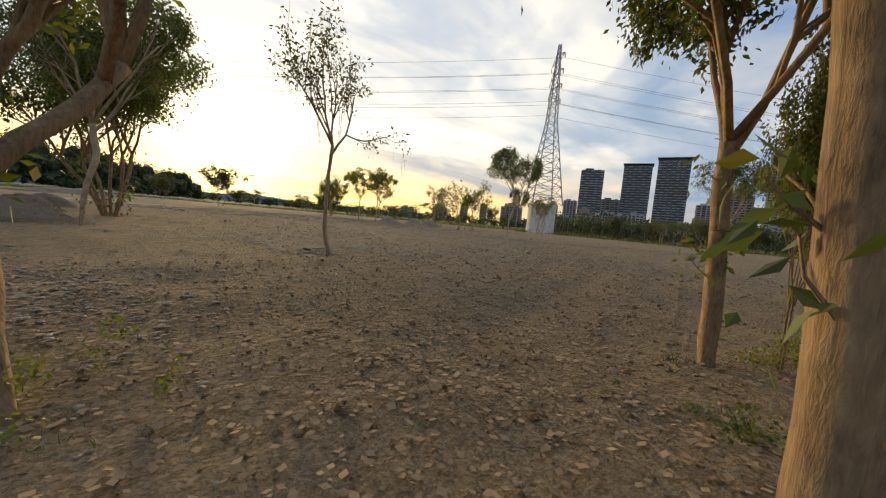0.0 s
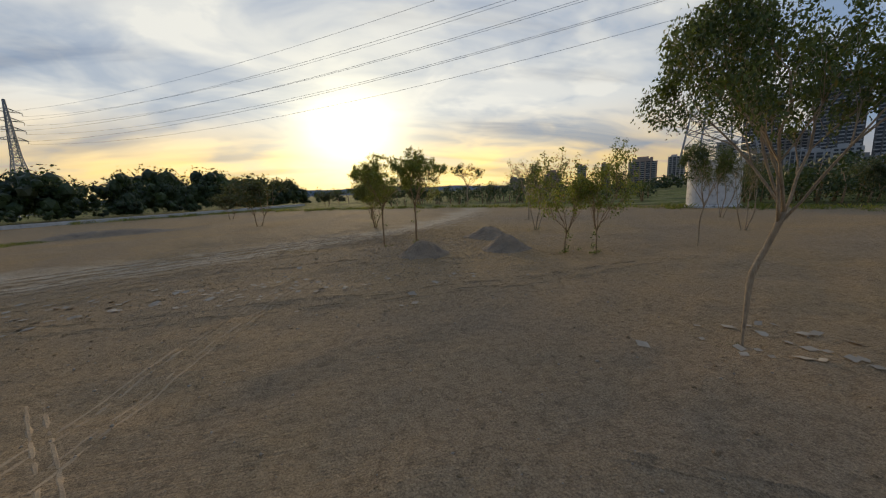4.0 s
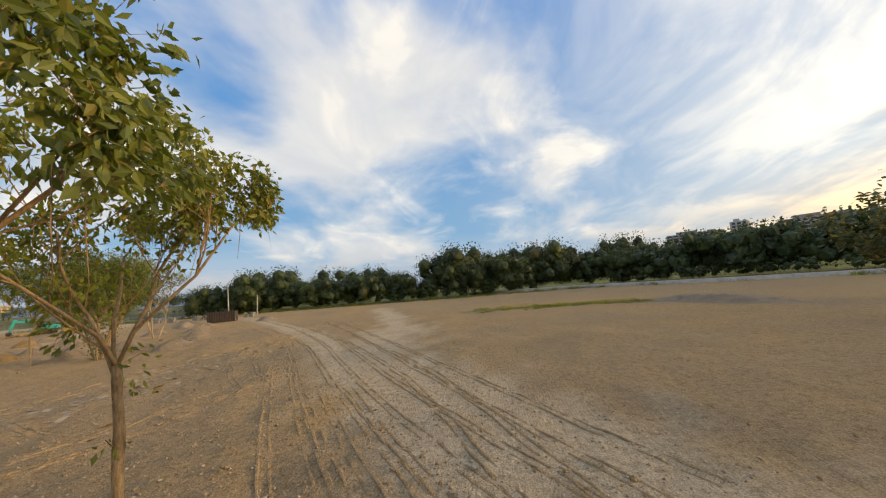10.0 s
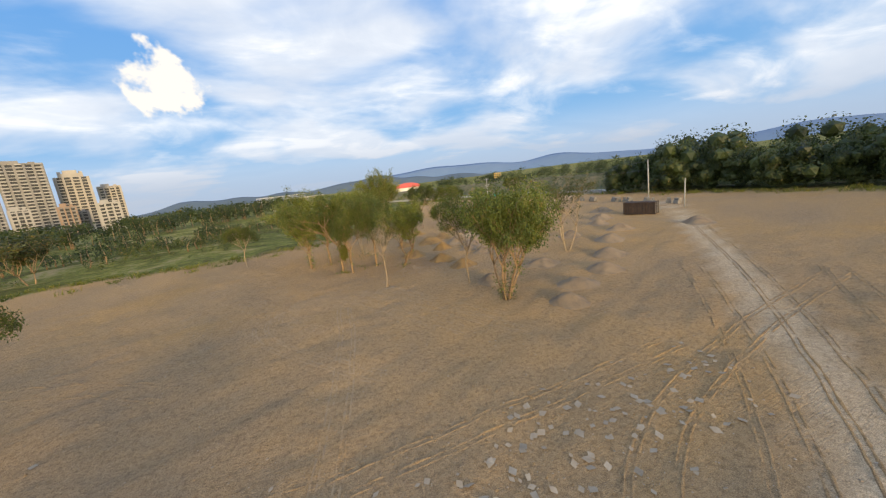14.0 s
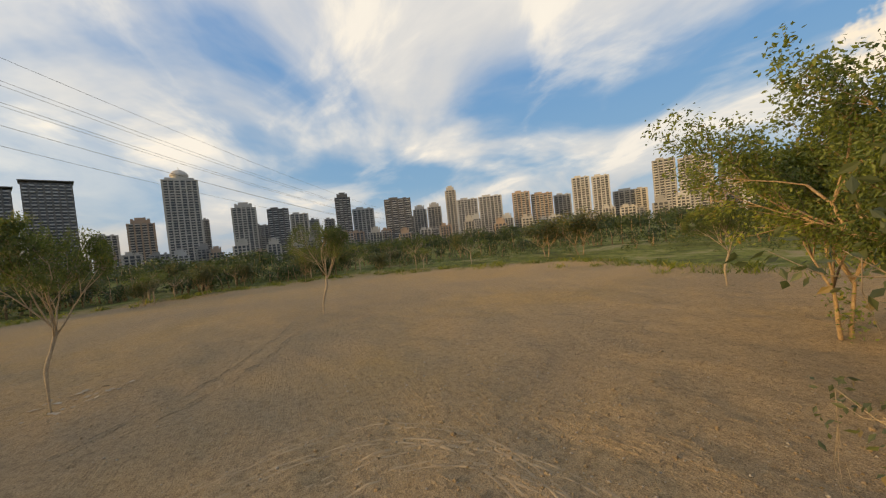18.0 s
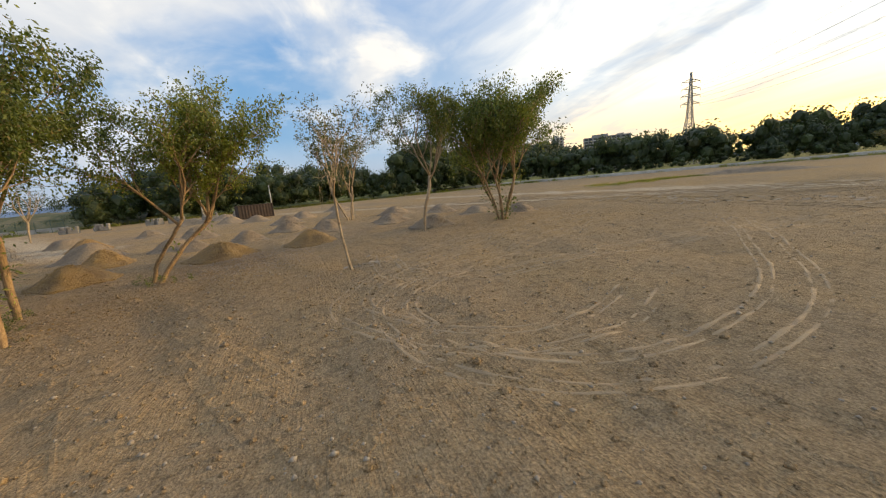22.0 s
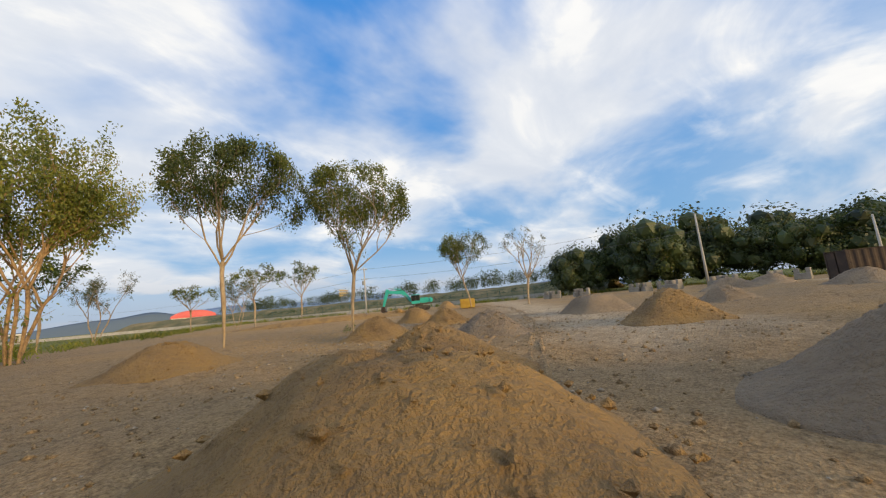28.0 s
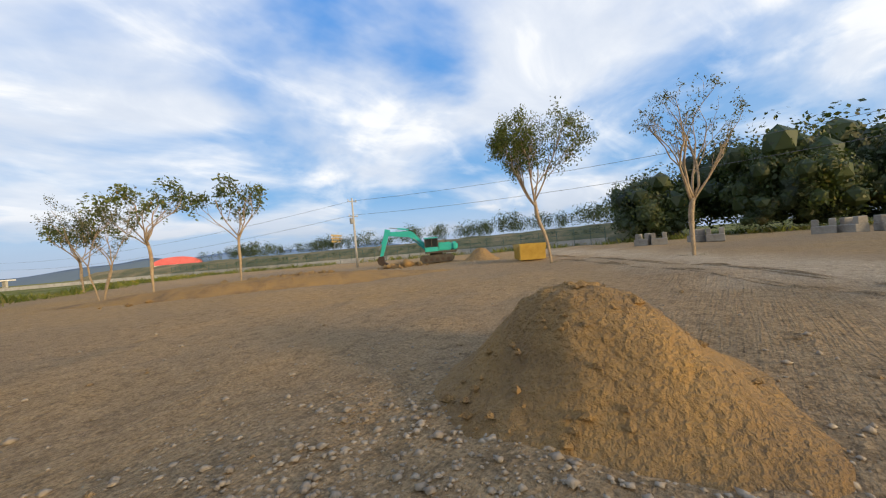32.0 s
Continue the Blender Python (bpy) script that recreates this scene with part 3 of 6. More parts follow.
class Sapling:
    """Grows a tree: tapered crooked wood, and leaves along the twigs."""

    def __init__(self, seed, crook=0.25, rise=0.25, sides=6):
        self.r, self.wood, self.spots, self.crook, self.rise, self.sides = np.random.default_rng(seed), Geo(), [], crook, rise, sides

    def branch(self, p, d, length, r0, r1, segs, level, crook=None, rise=None):
        crook, rise = self.crook if crook is None else crook, self.rise if rise is None else rise
        pts, dirs = [np.array(p, float)], [unit(np.array(d, float))]
        for _ in range(segs):
            d = unit(dirs[-1] + self.r.normal(size=3) * crook + np.array([0, 0, rise]) / segs)
            pts.append(pts[-1] + d * length / segs)
            dirs.append(d)
        radii = np.linspace(r0, r1, segs + 1) * (1 + self.r.uniform(-0.08, 0.10, segs + 1) * (level < 2))
        if level == 0:
            radii[0] *= 1.45
        self.wood.tube(pts, radii, (self.sides, 5, 4, 3, 3)[min(level, 4)], cap=level < 2)
        return pts, dirs, radii

    def fork(self, p, d, length, r0, level, depth, kids, spread_angle, shrink=0.62, twig_leaves=14, hang=0.0):
        pts, dirs, radii = self.branch(p, d, length, r0, r0 * 0.55, (5, 5, 4, 2, 2)[level], level)
        if level >= depth:
            # leaves sit in whorls, at the tip and on short side shoots
            for t in (1.0, self.r.uniform(0.6, 0.85), self.r.uniform(0.2, 0.5)):
                i = min(int(t * (len(pts) - 1)), len(pts) - 2)
                q = pts[i] + (pts[i + 1] - pts[i]) * (t * (len(pts) - 1) - i)
                if t < 1.0:
                    q = q + self.r.normal(size=3) * 0.13
                self.spots += [(q, dirs[i])] * max(2, int(twig_leaves) // 3)
            return
        for n in range(kids):
            t = 1.0 if n == 0 else self.r.uniform(0.35, 1.0)
            i = min(int(t * (len(pts) - 1)), len(pts) - 1)
            side = unit(np.cross(dirs[i], self.r.normal(size=3)))
            a = spread_angle * self.r.uniform(0.55, 1.2)
            nd = unit(dirs[i] * math.cos(a) + side * math.sin(a) - np.array([0, 0, hang]))
            self.fork(pts[i], nd, length * shrink * self.r.uniform(0.75, 1.2), radii[i] * 0.72, level + 1, depth, kids, spread_angle, shrink, twig_leaves, hang)

    def leaves(self, size, droop, near=0.12, per=1):
        spots = [s for s in self.spots for _ in range(per)]
        n = len(spots)
        g = Geo()
        if not n:
            return g
        p = np.array([s[0] for s in spots]) + self.r.normal(size=(n, 3)) * near
        ax = np.array([s[1] for s in spots]) * 0.5 + self.r.normal(size=(n, 3)) * 0.7 - np.array([0, 0, droop])
        ax /= np.linalg.norm(ax, axis=1, keepdims=True)
        side = np.cross(ax, self.r.normal(size=(n, 3)))
        side /= np.linalg.norm(side, axis=1, keepdims=True)
        L = size * self.r.uniform(0.65, 1.25, (n, 1))
        low = np.cross(ax, side) * L * 0.06
        v = np.stack([p, p + ax * L * 0.45 + side * L * 0.24 + low, p + ax * L, p + ax * L * 0.45 - side * L * 0.24 + low], 1)
        i = np.arange(n) * 4
        g.add(v.reshape(-1, 3), [])
        g.f += [(a, a + 1, a + 2, a + 3) for a in i.tolist()]
        return g


def finish_tree(name, sap, leaf, size, droop, label, bark, height, width, group="", near=0.075, per=1, dome=0.0):
    """Fits the grown wood and leaves to a height and crown width, and makes the tree with its trunk and crown."""
    v = np.array([q for q, _ in sap.spots])
    cut = 6.0 if dome else 1.0
    lo, hi = np.percentile(v, cut, axis=0), np.percentile(v, 100 - cut, axis=0)
    sx, sz = width / max((hi - lo)[:2].mean(), 0.1), height / hi[2]
    cz, rz, rx = height * (0.5 + 0.5 * dome), height * (0.5 - 0.5 * dome), width / 2

    def fitted(b):
        wide = 1 + (sx - 1) * np.clip(b[:, 2] / (0.25 * hi[2]), 0, 1)
        b = np.column_stack([b[:, 0] * wide, b[:, 1] * wide, b[:, 2] * sz])
        if not dome:
            return b
        # the crown keeps to a rounded, slightly bulging dome
        d = b - (0, 0, cz)
        rho = np.sqrt((d[:, 0] ** 2 + d[:, 1] ** 2) / rx**2 + (d[:, 2] / (rz * np.where(d[:, 2] < 0, 1.6, 1.0))) ** 2)
        rho = rho / (1 + 0.10 * waves(b[:, :2] + b[:, 2:] * (0.7, -0.4), 61, 2.6))
        k = np.where((rho > 0.62) & (b[:, 2] > cz - rz * 0.9), (0.62 + 0.45 * np.tanh((rho - 0.62) / 0.5)) / np.maximum(rho, 0.1), 1.0)
        return d * k[:, None] + (0, 0, cz)

    sap.wood.v = [fitted(b) for b in sap.wood.v]
    sap.spots = [(q, d) for q, (_, d) in zip(fitted(v), sap.spots)]
    lv = sap.leaves(size, droop, near, per)
    t = thing(name, label, "tree", group)
    part("trunk", sap.wood, bark, t, smooth=True)
    part("crown", lv, leaf, t)
    return t


def vase_tree(seed, height=10.0, width=6.5, clear=0.36, stems=1, limbs=5, radius=0.13, leaf=LEAF, bark=PALEBARK, leaf_size=0.2, droop=0.8, label="", twig=16, lean=(0, 0), crook=0.10, stem_crook=0.05, angle=0.5, depth=3, kids=4, group="", hang=0.0, near=0.075, shoots=0, strings=0, dome=0.0):
    """A young street-tree shape: a clear stem, limbs that fan upwards, a rounded open crown."""
    s = Sapling(seed, crook, 0.35)
    for n in range(stems):
        a = 6.283 * n / stems + s.r.uniform(-0.5, 0.5)
        out = 0.0 if stems == 1 else s.r.uniform(0.12, 0.34)
        d = (math.cos(a) * out + lean[0], math.sin(a) * out + lean[1], 1.0)
        base = (math.cos(a) * 0.22 * (stems > 1), math.sin(a) * 0.22 * (stems > 1), -0.15)
        L = height * clear * s.r.uniform(0.85, 1.15)
        pts, dirs, radii = s.branch(base, d, L, radius * (1 if stems == 1 else 0.62), radius * 0.7 * (1 if stems == 1 else 0.62), 12, 0, stem_crook * 0.75, 0.45)
        for _ in range(shoots):
            i = s.r.integers(1, len(pts))
            out = unit(s.r.normal(size=3) * (1, 1, 0.2) + np.array([0, 0, 0.5]))
            tw, td, _ = s.branch(pts[i], out, s.r.uniform(0.3, 0.6), 0.012, 0.006, 3, 3)
            for _ in range(14):
                m = s.r.integers(1, 4)
                s.spots.append((tw[m] + s.r.normal(size=3) * 0.02, td[m]))
        for k in range(max(2, limbs // stems)):
            b = 6.283 * k / max(2, limbs // stems) + s.r.uniform(-0.6, 0.6)
            i = -1 if k < 3 else -2
            nd = unit(np.array([math.cos(b) * math.sin(angle), math.sin(b) * math.sin(angle), math.cos(angle)]) + dirs[-1] * 0.35)
            s.fork(pts[i], nd, height * (1 - clear) * 0.42, radii[-1] * (0.75 if limbs <= 4 or stems > 1 else 0.56), 1, depth, kids, angle, 0.60, twig, hang)
    tips = [q for q, _ in s.spots]
    for k in s.r.integers(0, len(tips), strings):
        q = np.array(tips[k])
        L = s.r.uniform(0.4, 1.3)
        s.wood.tube([q, q + s.r.normal(size=3) * 0.06 - (0, 0, L * 0.5), q + s.r.normal(size=3) * 0.1 - (0, 0, L)], (0.006, 0.005, 0.003), 3, False)
    return finish_tree("tree", s, leaf, leaf_size, droop, label, bark, height, width, group, near, dome=dome)


def placed(proto, x, y, turn, scale=1.0, tall=None, label="", tilt=(0, 0)):
    ob = copy_thing(proto, pose(x, y, gz(x, y) - 0.05, tilt[0], tilt[1], 0) @ pose(0, 0, 0, 0, 0, turn) @ Matrix.Diagonal((scale, scale, tall or scale, 1)))
    if label:
        ob["label"] = label
    return ob


def away(proto):
    """Takes the pattern tree out of the scene once its copies stand."""
    for o in (*proto.children_recursive, proto):
        bpy.data.objects.remove(o)


ROW = "young trees on the cleared site"
FAN = vase_tree(11, 10, 7.6, 0.34, 1, 6, 0.055, label="young tree with a pale stem, fanned limbs and round crown", twig=54, kids=4, depth=4, leaf_size=0.16, angle=0.44, crook=0.08, group=ROW, dome=0.36, near=0.15)
FAN2 = vase_tree(23, 10, 7.0, 0.34, 1, 6, 0.06, label="young tree with a slim pale stem and airy rounded crown", twig=34, kids=4, depth=4, leaf_size=0.16, angle=0.42, crook=0.07, group=ROW, dome=0.36, near=0.15)
MANY = vase_tree(31, 10, 8.5, 0.24, 5, 10, 0.13, leaf=LEAF_SUNNY, bark=BARK, label="many-stemmed tree with a broad crown of yellow-green leaves", twig=48, kids=4, depth=4, leaf_size=0.19, angle=0.5, group=ROW, shoots=4, near=0.19)
THIN = vase_tree(47, 10, 6.0, 0.32, 3, 6, 0.11, leaf=LEAF_DULL, label="small tree with several bare stems and a thin dry crown", twig=51, leaf_size=0.17, angle=0.45, group=ROW, near=0.16)
BARE = vase_tree(53, 10, 6.0, 0.28, 1, 5, 0.10, leaf=LEAF_DULL, label="nearly bare young tree with fine upright twigs", twig=14, kids=3, depth=4, leaf_size=0.15, angle=0.36, group=ROW, dome=0.36)
DENSE = vase_tree(61, 10, 5.5, 0.20, 2, 8, 0.12, leaf=LEAF_SUNNY, bark=BARK, label="dense leafy tree with foliage low on its stems", twig=48, kids=4, depth=4, leaf_size=0.2, angle=0.55, group=ROW, shoots=6, near=0.2)
LOOSE = vase_tree(65, 10, 6.4, 0.22, 1, 6, 0.085, leaf=LEAF_SUNNY, bark=BARK, label="sparse young tree with open limbs and hanging bright green leaves", twig=26, kids=3, depth=4, leaf_size=0.26, droop=1.1, angle=0.5, crook=0.13, group=ROW, shoots=5, near=0.17)
DROOP = vase_tree(71, 9.2, 5.6, 0.34, 1, 5, 0.066, leaf=LEAF_SUNNY, bark=BARK, label="slim tree with drooping leaves and hanging dry twigs", twig=28, kids=4, depth=4, leaf_size=0.18, droop=1.2, crook=0.15, angle=0.55, group=ROW, shoots=3, strings=60, dome=0.30, near=0.11)
BROAD = vase_tree(83, 11.5, 8.0, 0.30, 1, 5, 0.145, leaf=LEAF_GREEN, bark=BARK, label="old crooked tree with a stout bare trunk and spreading crown", twig=75, kids=4, depth=4, leaf_size=0.175, crook=0.16, stem_crook=0.09, angle=0.68, group=ROW, shoots=5, near=0.2)
LEANER = vase_tree(97, 9.5, 6.5, 0.32, 1, 4, 0.115, leaf=LEAF_GREEN, bark=BARK, label="leaning tree with a bent trunk and crown at its end", twig=60, kids=4, depth=4, leaf_size=0.17, lean=(0.75, 0), crook=0.15, stem_crook=0.12, angle=0.5, group=ROW, shoots=2, near=0.18)
WISPY = vase_tree(101, 9.0, 4.0, 0.42, 1, 4, 0.085, leaf=LEAF_DULL, bark=PALEBARK, label="thin leaning tree with dry hanging twigs and a small crown", twig=24, leaf_size=0.15, lean=(-0.42, 0), crook=0.2, stem_crook=0.1, hang=0.25, group=ROW, strings=90, near=0.16)
BUSHY = vase_tree(131, 8, 7.5, 0.30, 6, 18, 0.11, leaf=LEAF_GREEN, bark=BARK, label="bushy many-stemmed tree with yellow-green leaves almost to the ground", twig=140, kids=4, leaf_size=0.18, angle=0.55, crook=0.16, group=ROW, shoots=5, near=0.26)
BENT = vase_tree(151, 9.5, 6.5, 0.36, 1, 4, 0.10, leaf=LEAF_GREEN, bark=BARK, label="slender crooked tree with a bent stem and light crown", twig=48, kids=4, depth=4, leaf_size=0.16, lean=(0.18, 0.1), crook=0.18, stem_crook=0.22, angle=0.6, group=ROW, near=0.16)
FORKED = vase_tree(141, 11, 7.6, 0.27, 1, 6, 0.06, label="young tree forking low into upright limbs with a domed crown", twig=54, kids=4, depth=4, leaf_size=0.16, angle=0.30, crook=0.13, group=ROW, dome=0.36, near=0.15)

FAR_FAN = vase_tree(12, 10, 7.2, 0.34, 1, 6, 0.06, label="slim young tree on the far side of the site", twig=24, kids=3, leaf_size=0.34, angle=0.44, group=ROW, dome=0.36, near=0.2)
FAR_DENSE = vase_tree(62, 10, 6.0, 0.18, 2, 8, 0.12, leaf=LEAF_DULL, bark=BARK, label="leafy dark tree on the far rough ground", twig=36, kids=3, leaf_size=0.42, angle=0.55, group=ROW, near=0.3)

STANDS = [
    # pattern, x, y, turn, crown scale, height scale
    (LOOSE, 34.1, 49.4, 20, 0.74, 0.74), (LOOSE, 36.2, 48.3, 140, 0.7, 0.80), (FAN, 30.1, 33.1, 60, 0.80, 1.08), (FAN2, 45.2, 47.6, 10, 0.5, 0.85),
    (THIN, 67.7, 63.4, 70, 0.9, 0.9), (DROOP, 20.9, 60.7, 0, 1.05, 0.98), (DROOP, 24.3, 61.3, 130, 1.12, 1.03), (MANY, 21.1, 79.8, 40, 0.64, 0.84),
    (FAR_DENSE, 0.6, 97.5, 10, 1.45, 0.92), (FAR_FAN, 53.0, 132.5, 90, 1.5, 1.35), (BARE, 45.4, 77.1, 30, 1.0, 1.0), (THIN, 39.6, 63.9, 100, 0.9, 0.85),
    (FAR_DENSE, 43.5, 182.0, 0, 1.8, 1.0), (WISPY, 4.4, 14.6, 65, 1.0, 0.95), (THIN, -21.0, 17.5, 0, 1.35, 1.08), (FAN2, -3.9, 21.1, 200, 1.0, 1.06),
    (BUSHY, -4.5, 28.4, 80, 1.15, 1.32), (LEANER, -0.4, 5.0, 137, 0.95, 1.08), (BENT, -0.8, 4.6, 40, 0.95, 0.95),
    (BROAD, 8.3, 2.1, 250, 1.15, 1.04), (BROAD, 7.1, 3.3, 85, 0.8, 0.85), (DENSE, 7.9, 2.7, 10, 0.24, 0.46), (BROAD, 3.1, 1.4, 120, 0.95, 1.0),
    (BROAD, 9.6, -5.6, 300, 0.85, 0.80), (DENSE, 12.7, -5.6, 70, 1.5, 1.22), (THIN, 3.4, -7.9, 40, 0.9, 1.1), (FAN, 24.0, -16.6, 0, 0.8, 0.80),
    (FAN2, 46.8, 17.7, 45, 1.0, 1.06), (FAR_DENSE, 69.0, -43.5, 30, 2.0, 1.08), (FAR_FAN, 116, 17.8, 30, 1.0, 0.95), (FAR_FAN, 118, 0.5, 60, 1.1, 0.84), (FAR_DENSE, 75.9, -39.0, 10, 1.9, 0.92),
    (THIN, 57.5, 53.0, 0, 0.8, 0.82), (MANY, -7.3, -41.0, 10, 1.15, 1.55),
    (FAN2, -46.3, -33.3, 70, 1.0, 1.08), (BARE, -46.9, -25.3, 160, 0.92, 0.98), (MANY, 1.6, -31.0, 100, 0.8, 1.15), (BROAD, 7.1, -15.5, 35, 0.8, 0.98),
]
for proto, x, y, turn, wide, tall in STANDS:
    placed(proto, x, y, turn, wide, tall)
placed(FAN, -14.2, -26.5, 20, 0.88, 1.12, tilt=(-4, -3))
placed(FORKED, -20.3, -23.9, 110, 0.86, 0.96, tilt=(-4, -3))
for x, y, turn, w, h, proto in ((-35.5, -57.5, 20, 0.85, 0.95, FAR_FAN), (-29.9, -60.5, 120, 1.0, 0.95, FAR_FAN), (-27.6, -81.0, 210, 1.0, 0.85, FAR_FAN), (-14.8, -75.0, 300, 1.1, 0.95, THIN),
                                (-9.0, -62.0, 60, 1.1, 1.0, FAR_FAN), (2.0, -56.0, 0, 1.0, 1.05, FAR_FAN), (-26.6, -57.8, 330, 0.7, 0.72, THIN)):
    placed(proto, x, y, turn, w, h)
# the thin line of trees and saplings between the site and the town
for k in range(26):
    a = rng.uniform(0, 1)
    x, y = 84 + 40 * rng.uniform(0, 1), 70 - 105 * a
    placed((FAR_DENSE, FAR_FAN)[k % 2], x, y, rng.uniform(0, 360), rng.uniform(0.7, 1.3), rng.uniform(0.5, 0.9))
for k in range(14):
    placed((FAR_DENSE, FAR_FAN, FAR_DENSE)[k % 3], rng.uniform(-20, 120), rng.uniform(125, 235), rng.uniform(0, 360), rng.uniform(1.0, 1.8), rng.uniform(0.6, 1.0))
for proto in (FAN, FAN2, MANY, THIN, BARE, DENSE, DROOP, BROAD, LEANER, WISPY, BUSHY, BENT, FORKED, LOOSE, FAR_FAN, FAR_DENSE):
    away(proto)


# ---- woods and scrub: uncountable, one mesh each ----
def clump_pattern(seed, count, leaf, lumps):
    """A crown of many small leaf clumps on uneven lumps, one metre in radius."""
    r = np.random.default_rng(seed)
    c = np.clip(r.normal(size=(lumps, 3)), -1.15, 1.15) * (0.42, 0.42, 0.34)
    rad = r.uniform(0.32, 0.58, lumps)
    which = r.integers(0, lumps, count)
    d = r.normal(size=(count, 3))
    d /= np.linalg.norm(d, axis=1, keepdims=True)
    p = c[which] + d * (rad[which] * r.uniform(0.35, 1.04, count) ** 0.45)[:, None]
    lie = d + r.normal(size=(count, 3)) * 0.38
    ax = np.cross(lie, r.normal(size=(count, 3)))
    ax /= np.linalg.norm(ax, axis=1, keepdims=True)
    side = np.cross(ax, lie)
    side /= np.linalg.norm(side, axis=1, keepdims=True)
    L = leaf * r.uniform(0.6, 1.3, (count, 1))
    return np.stack([p - ax * L * 0.5, p + side * L * 0.35, p + ax * L * 0.5, p - side * L * 0.35], 1)


def clump_core(seed, lumps):
    """The dense inside of the same crown: one small rounded body in each lump."""
    r = np.random.default_rng(seed)
    c = np.clip(r.normal(size=(lumps, 3)), -1.15, 1.15) * (0.42, 0.42, 0.34)
    rad = r.uniform(0.32, 0.58, lumps)
    ball = bmesh.new()
    bmesh.ops.create_icosphere(ball, subdivisions=1, radius=0.56)
    v = np.array([q.co[:] for q in ball.verts])
    f = [tuple(q.index for q in p.verts) for p in ball.faces]
    ball.free()
    v = v * r.uniform(0.88, 1.05, (lumps, len(v), 1)) * rad[:, None, None] + c[:, None]
    return v.reshape(-1, 3), [tuple(i + k * 12 for i in p) for k in range(lumps) for p in f]


def thicket(name, label, spots, material, leaf, patterns=5, count=520, lumps=9, trunks=True, core=False):
    """spots: x, y, ground, height, width of each crown."""
    cores = [clump_core(200 + i + len(name), lumps) for i in range(patterns)]
    inner = Geo()
    pats = [clump_pattern(200 + i + len(name), count, leaf, lumps) for i in range(patterns)]
    r = np.random.default_rng(len(spots))
    blocks, wood = [], Geo()
    for n, (x, y, z, h, w) in enumerate(spots):
        q = pats[n % patterns].reshape(-1, 3)
        a = r.uniform(0, 6.28)
        rot = np.array([[math.cos(a), -math.sin(a), 0], [math.sin(a), math.cos(a), 0], [0, 0, 1]])
        blocks.append((q @ rot.T) * (w / 2, w / 2, h * 0.5) + (x, y, z + h * 0.52))
        if core:
            cv, cf = cores[n % patterns]
            inner.add((cv @ rot.T) * (w / 2, w / 2, h * 0.5) + (x, y, z + h * 0.52), cf)
        if trunks:
            wood.tube([(x, y, z - 0.3), (x + r.normal() * 0.3, y + r.normal() * 0.3, z + h * 0.4), (x + r.normal() * 0.6, y + r.normal() * 0.6, z + h * 0.75)], (0.22, 0.15, 0.06), 5)
    v = np.concatenate(blocks)
    nq = len(v) // 4
    me = bpy.data.meshes.new(name)
    me.vertices.add(len(v))
    me.vertices.foreach_set("co", v.ravel())
    me.loops.add(len(v))
    me.loops.foreach_set("vertex_index", np.arange(len(v)))
    me.polygons.add(nq)
    me.polygons.foreach_set("loop_start", np.arange(nq) * 4)
    me.update()
    me.materials.append(material)
    ob = tagged(new(name, me), label, "woods", kind="stuff")
    if core:
        part("inner_foliage", inner, material, ob)["kind"] = "stuff"
    if trunks:
        t = part("trunks", wood, BARK, ob, smooth=True)
        t["kind"] = "stuff"
    return ob


def along(way, step, depth, side, seed, hmin, hmax, rise=0.0, wfac=0.75, base=0.0):
    """Crowns in a belt beside a way; side +1 is to the left of its direction."""
    r = np.random.default_rng(seed)
    out = []
    for a, b in zip(way, way[1:]):
        a, b = np.array(a, float), np.array(b, float)
        L = np.linalg.norm(b - a)
        d = (b - a) / L
        n = np.array([-d[1], d[0]]) * side
        for _ in range(int(L * depth / step**2)):
            s, o = r.uniform(0, L), r.uniform(0, 1) ** 1.2 * depth
            h = r.uniform(hmin, hmax) + rise * o / depth
            p = a + d * s + n * o
            h *= 1 + 0.30 * float(waves(p[None], 51, 26)[0])
            out.append((p[0], p[1], base, h, h * r.uniform(0.65, 1.1) * wfac))
    return out


west = along([(-82, -36), (-88, -6), (-93, 12)], 5.6, 26, 1, 3, 9, 14, 4.0, 1.05)
west += along([(-93, 12), (-99, 45)], 5.6, 20, 1, 33, 9.0, 12.5, 3.0, 1.0)
west += along([(-99, 45), (-104, 75), (-122, 105)], 5.8, 22, 1, 43, 13, 18, 4.0, 1.0)
west += along([(-82, -36), (-90, -6), (-98, 25), (-99, 60), (-108, 88)], 3.4, 5, 1, 13, 3.0, 6.0, 0, 1.3)
west += along([(-110, 84), (-118, 106), (-106, 128)], 5.6, 18, 1, 53, 12, 16, 3.0, 1.05)
north = along([(-122, 100), (-84, 150), (-50, 206), (-10, 262)], 6.2, 22, 1, 4, 12, 17, 4, 1.05)
north += along([(-118, 102), (-78, 150), (-47, 200), (-8, 258), (60, 300), (160, 270), (230, 190)], 5.0, 10, 1, 15, 4, 7, 0, 1.3)
south = along([(-112, -40), (-122, -90), (-104, -150), (-70, -210)], 6.5, 30, -1, 5, 4, 7, 3, 1.2, 4.2)
south += along([(-93, -40), (-97, -75), (-86, -112), (-60, -170)], 6.0, 14, -1, 25, 0.8, 2.2, 0, 1.6, 1.8)
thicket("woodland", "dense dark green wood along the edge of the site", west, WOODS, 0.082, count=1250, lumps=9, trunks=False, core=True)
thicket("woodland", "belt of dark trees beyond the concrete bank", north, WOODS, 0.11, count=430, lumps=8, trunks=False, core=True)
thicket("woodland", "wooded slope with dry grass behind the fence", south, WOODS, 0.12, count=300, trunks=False)
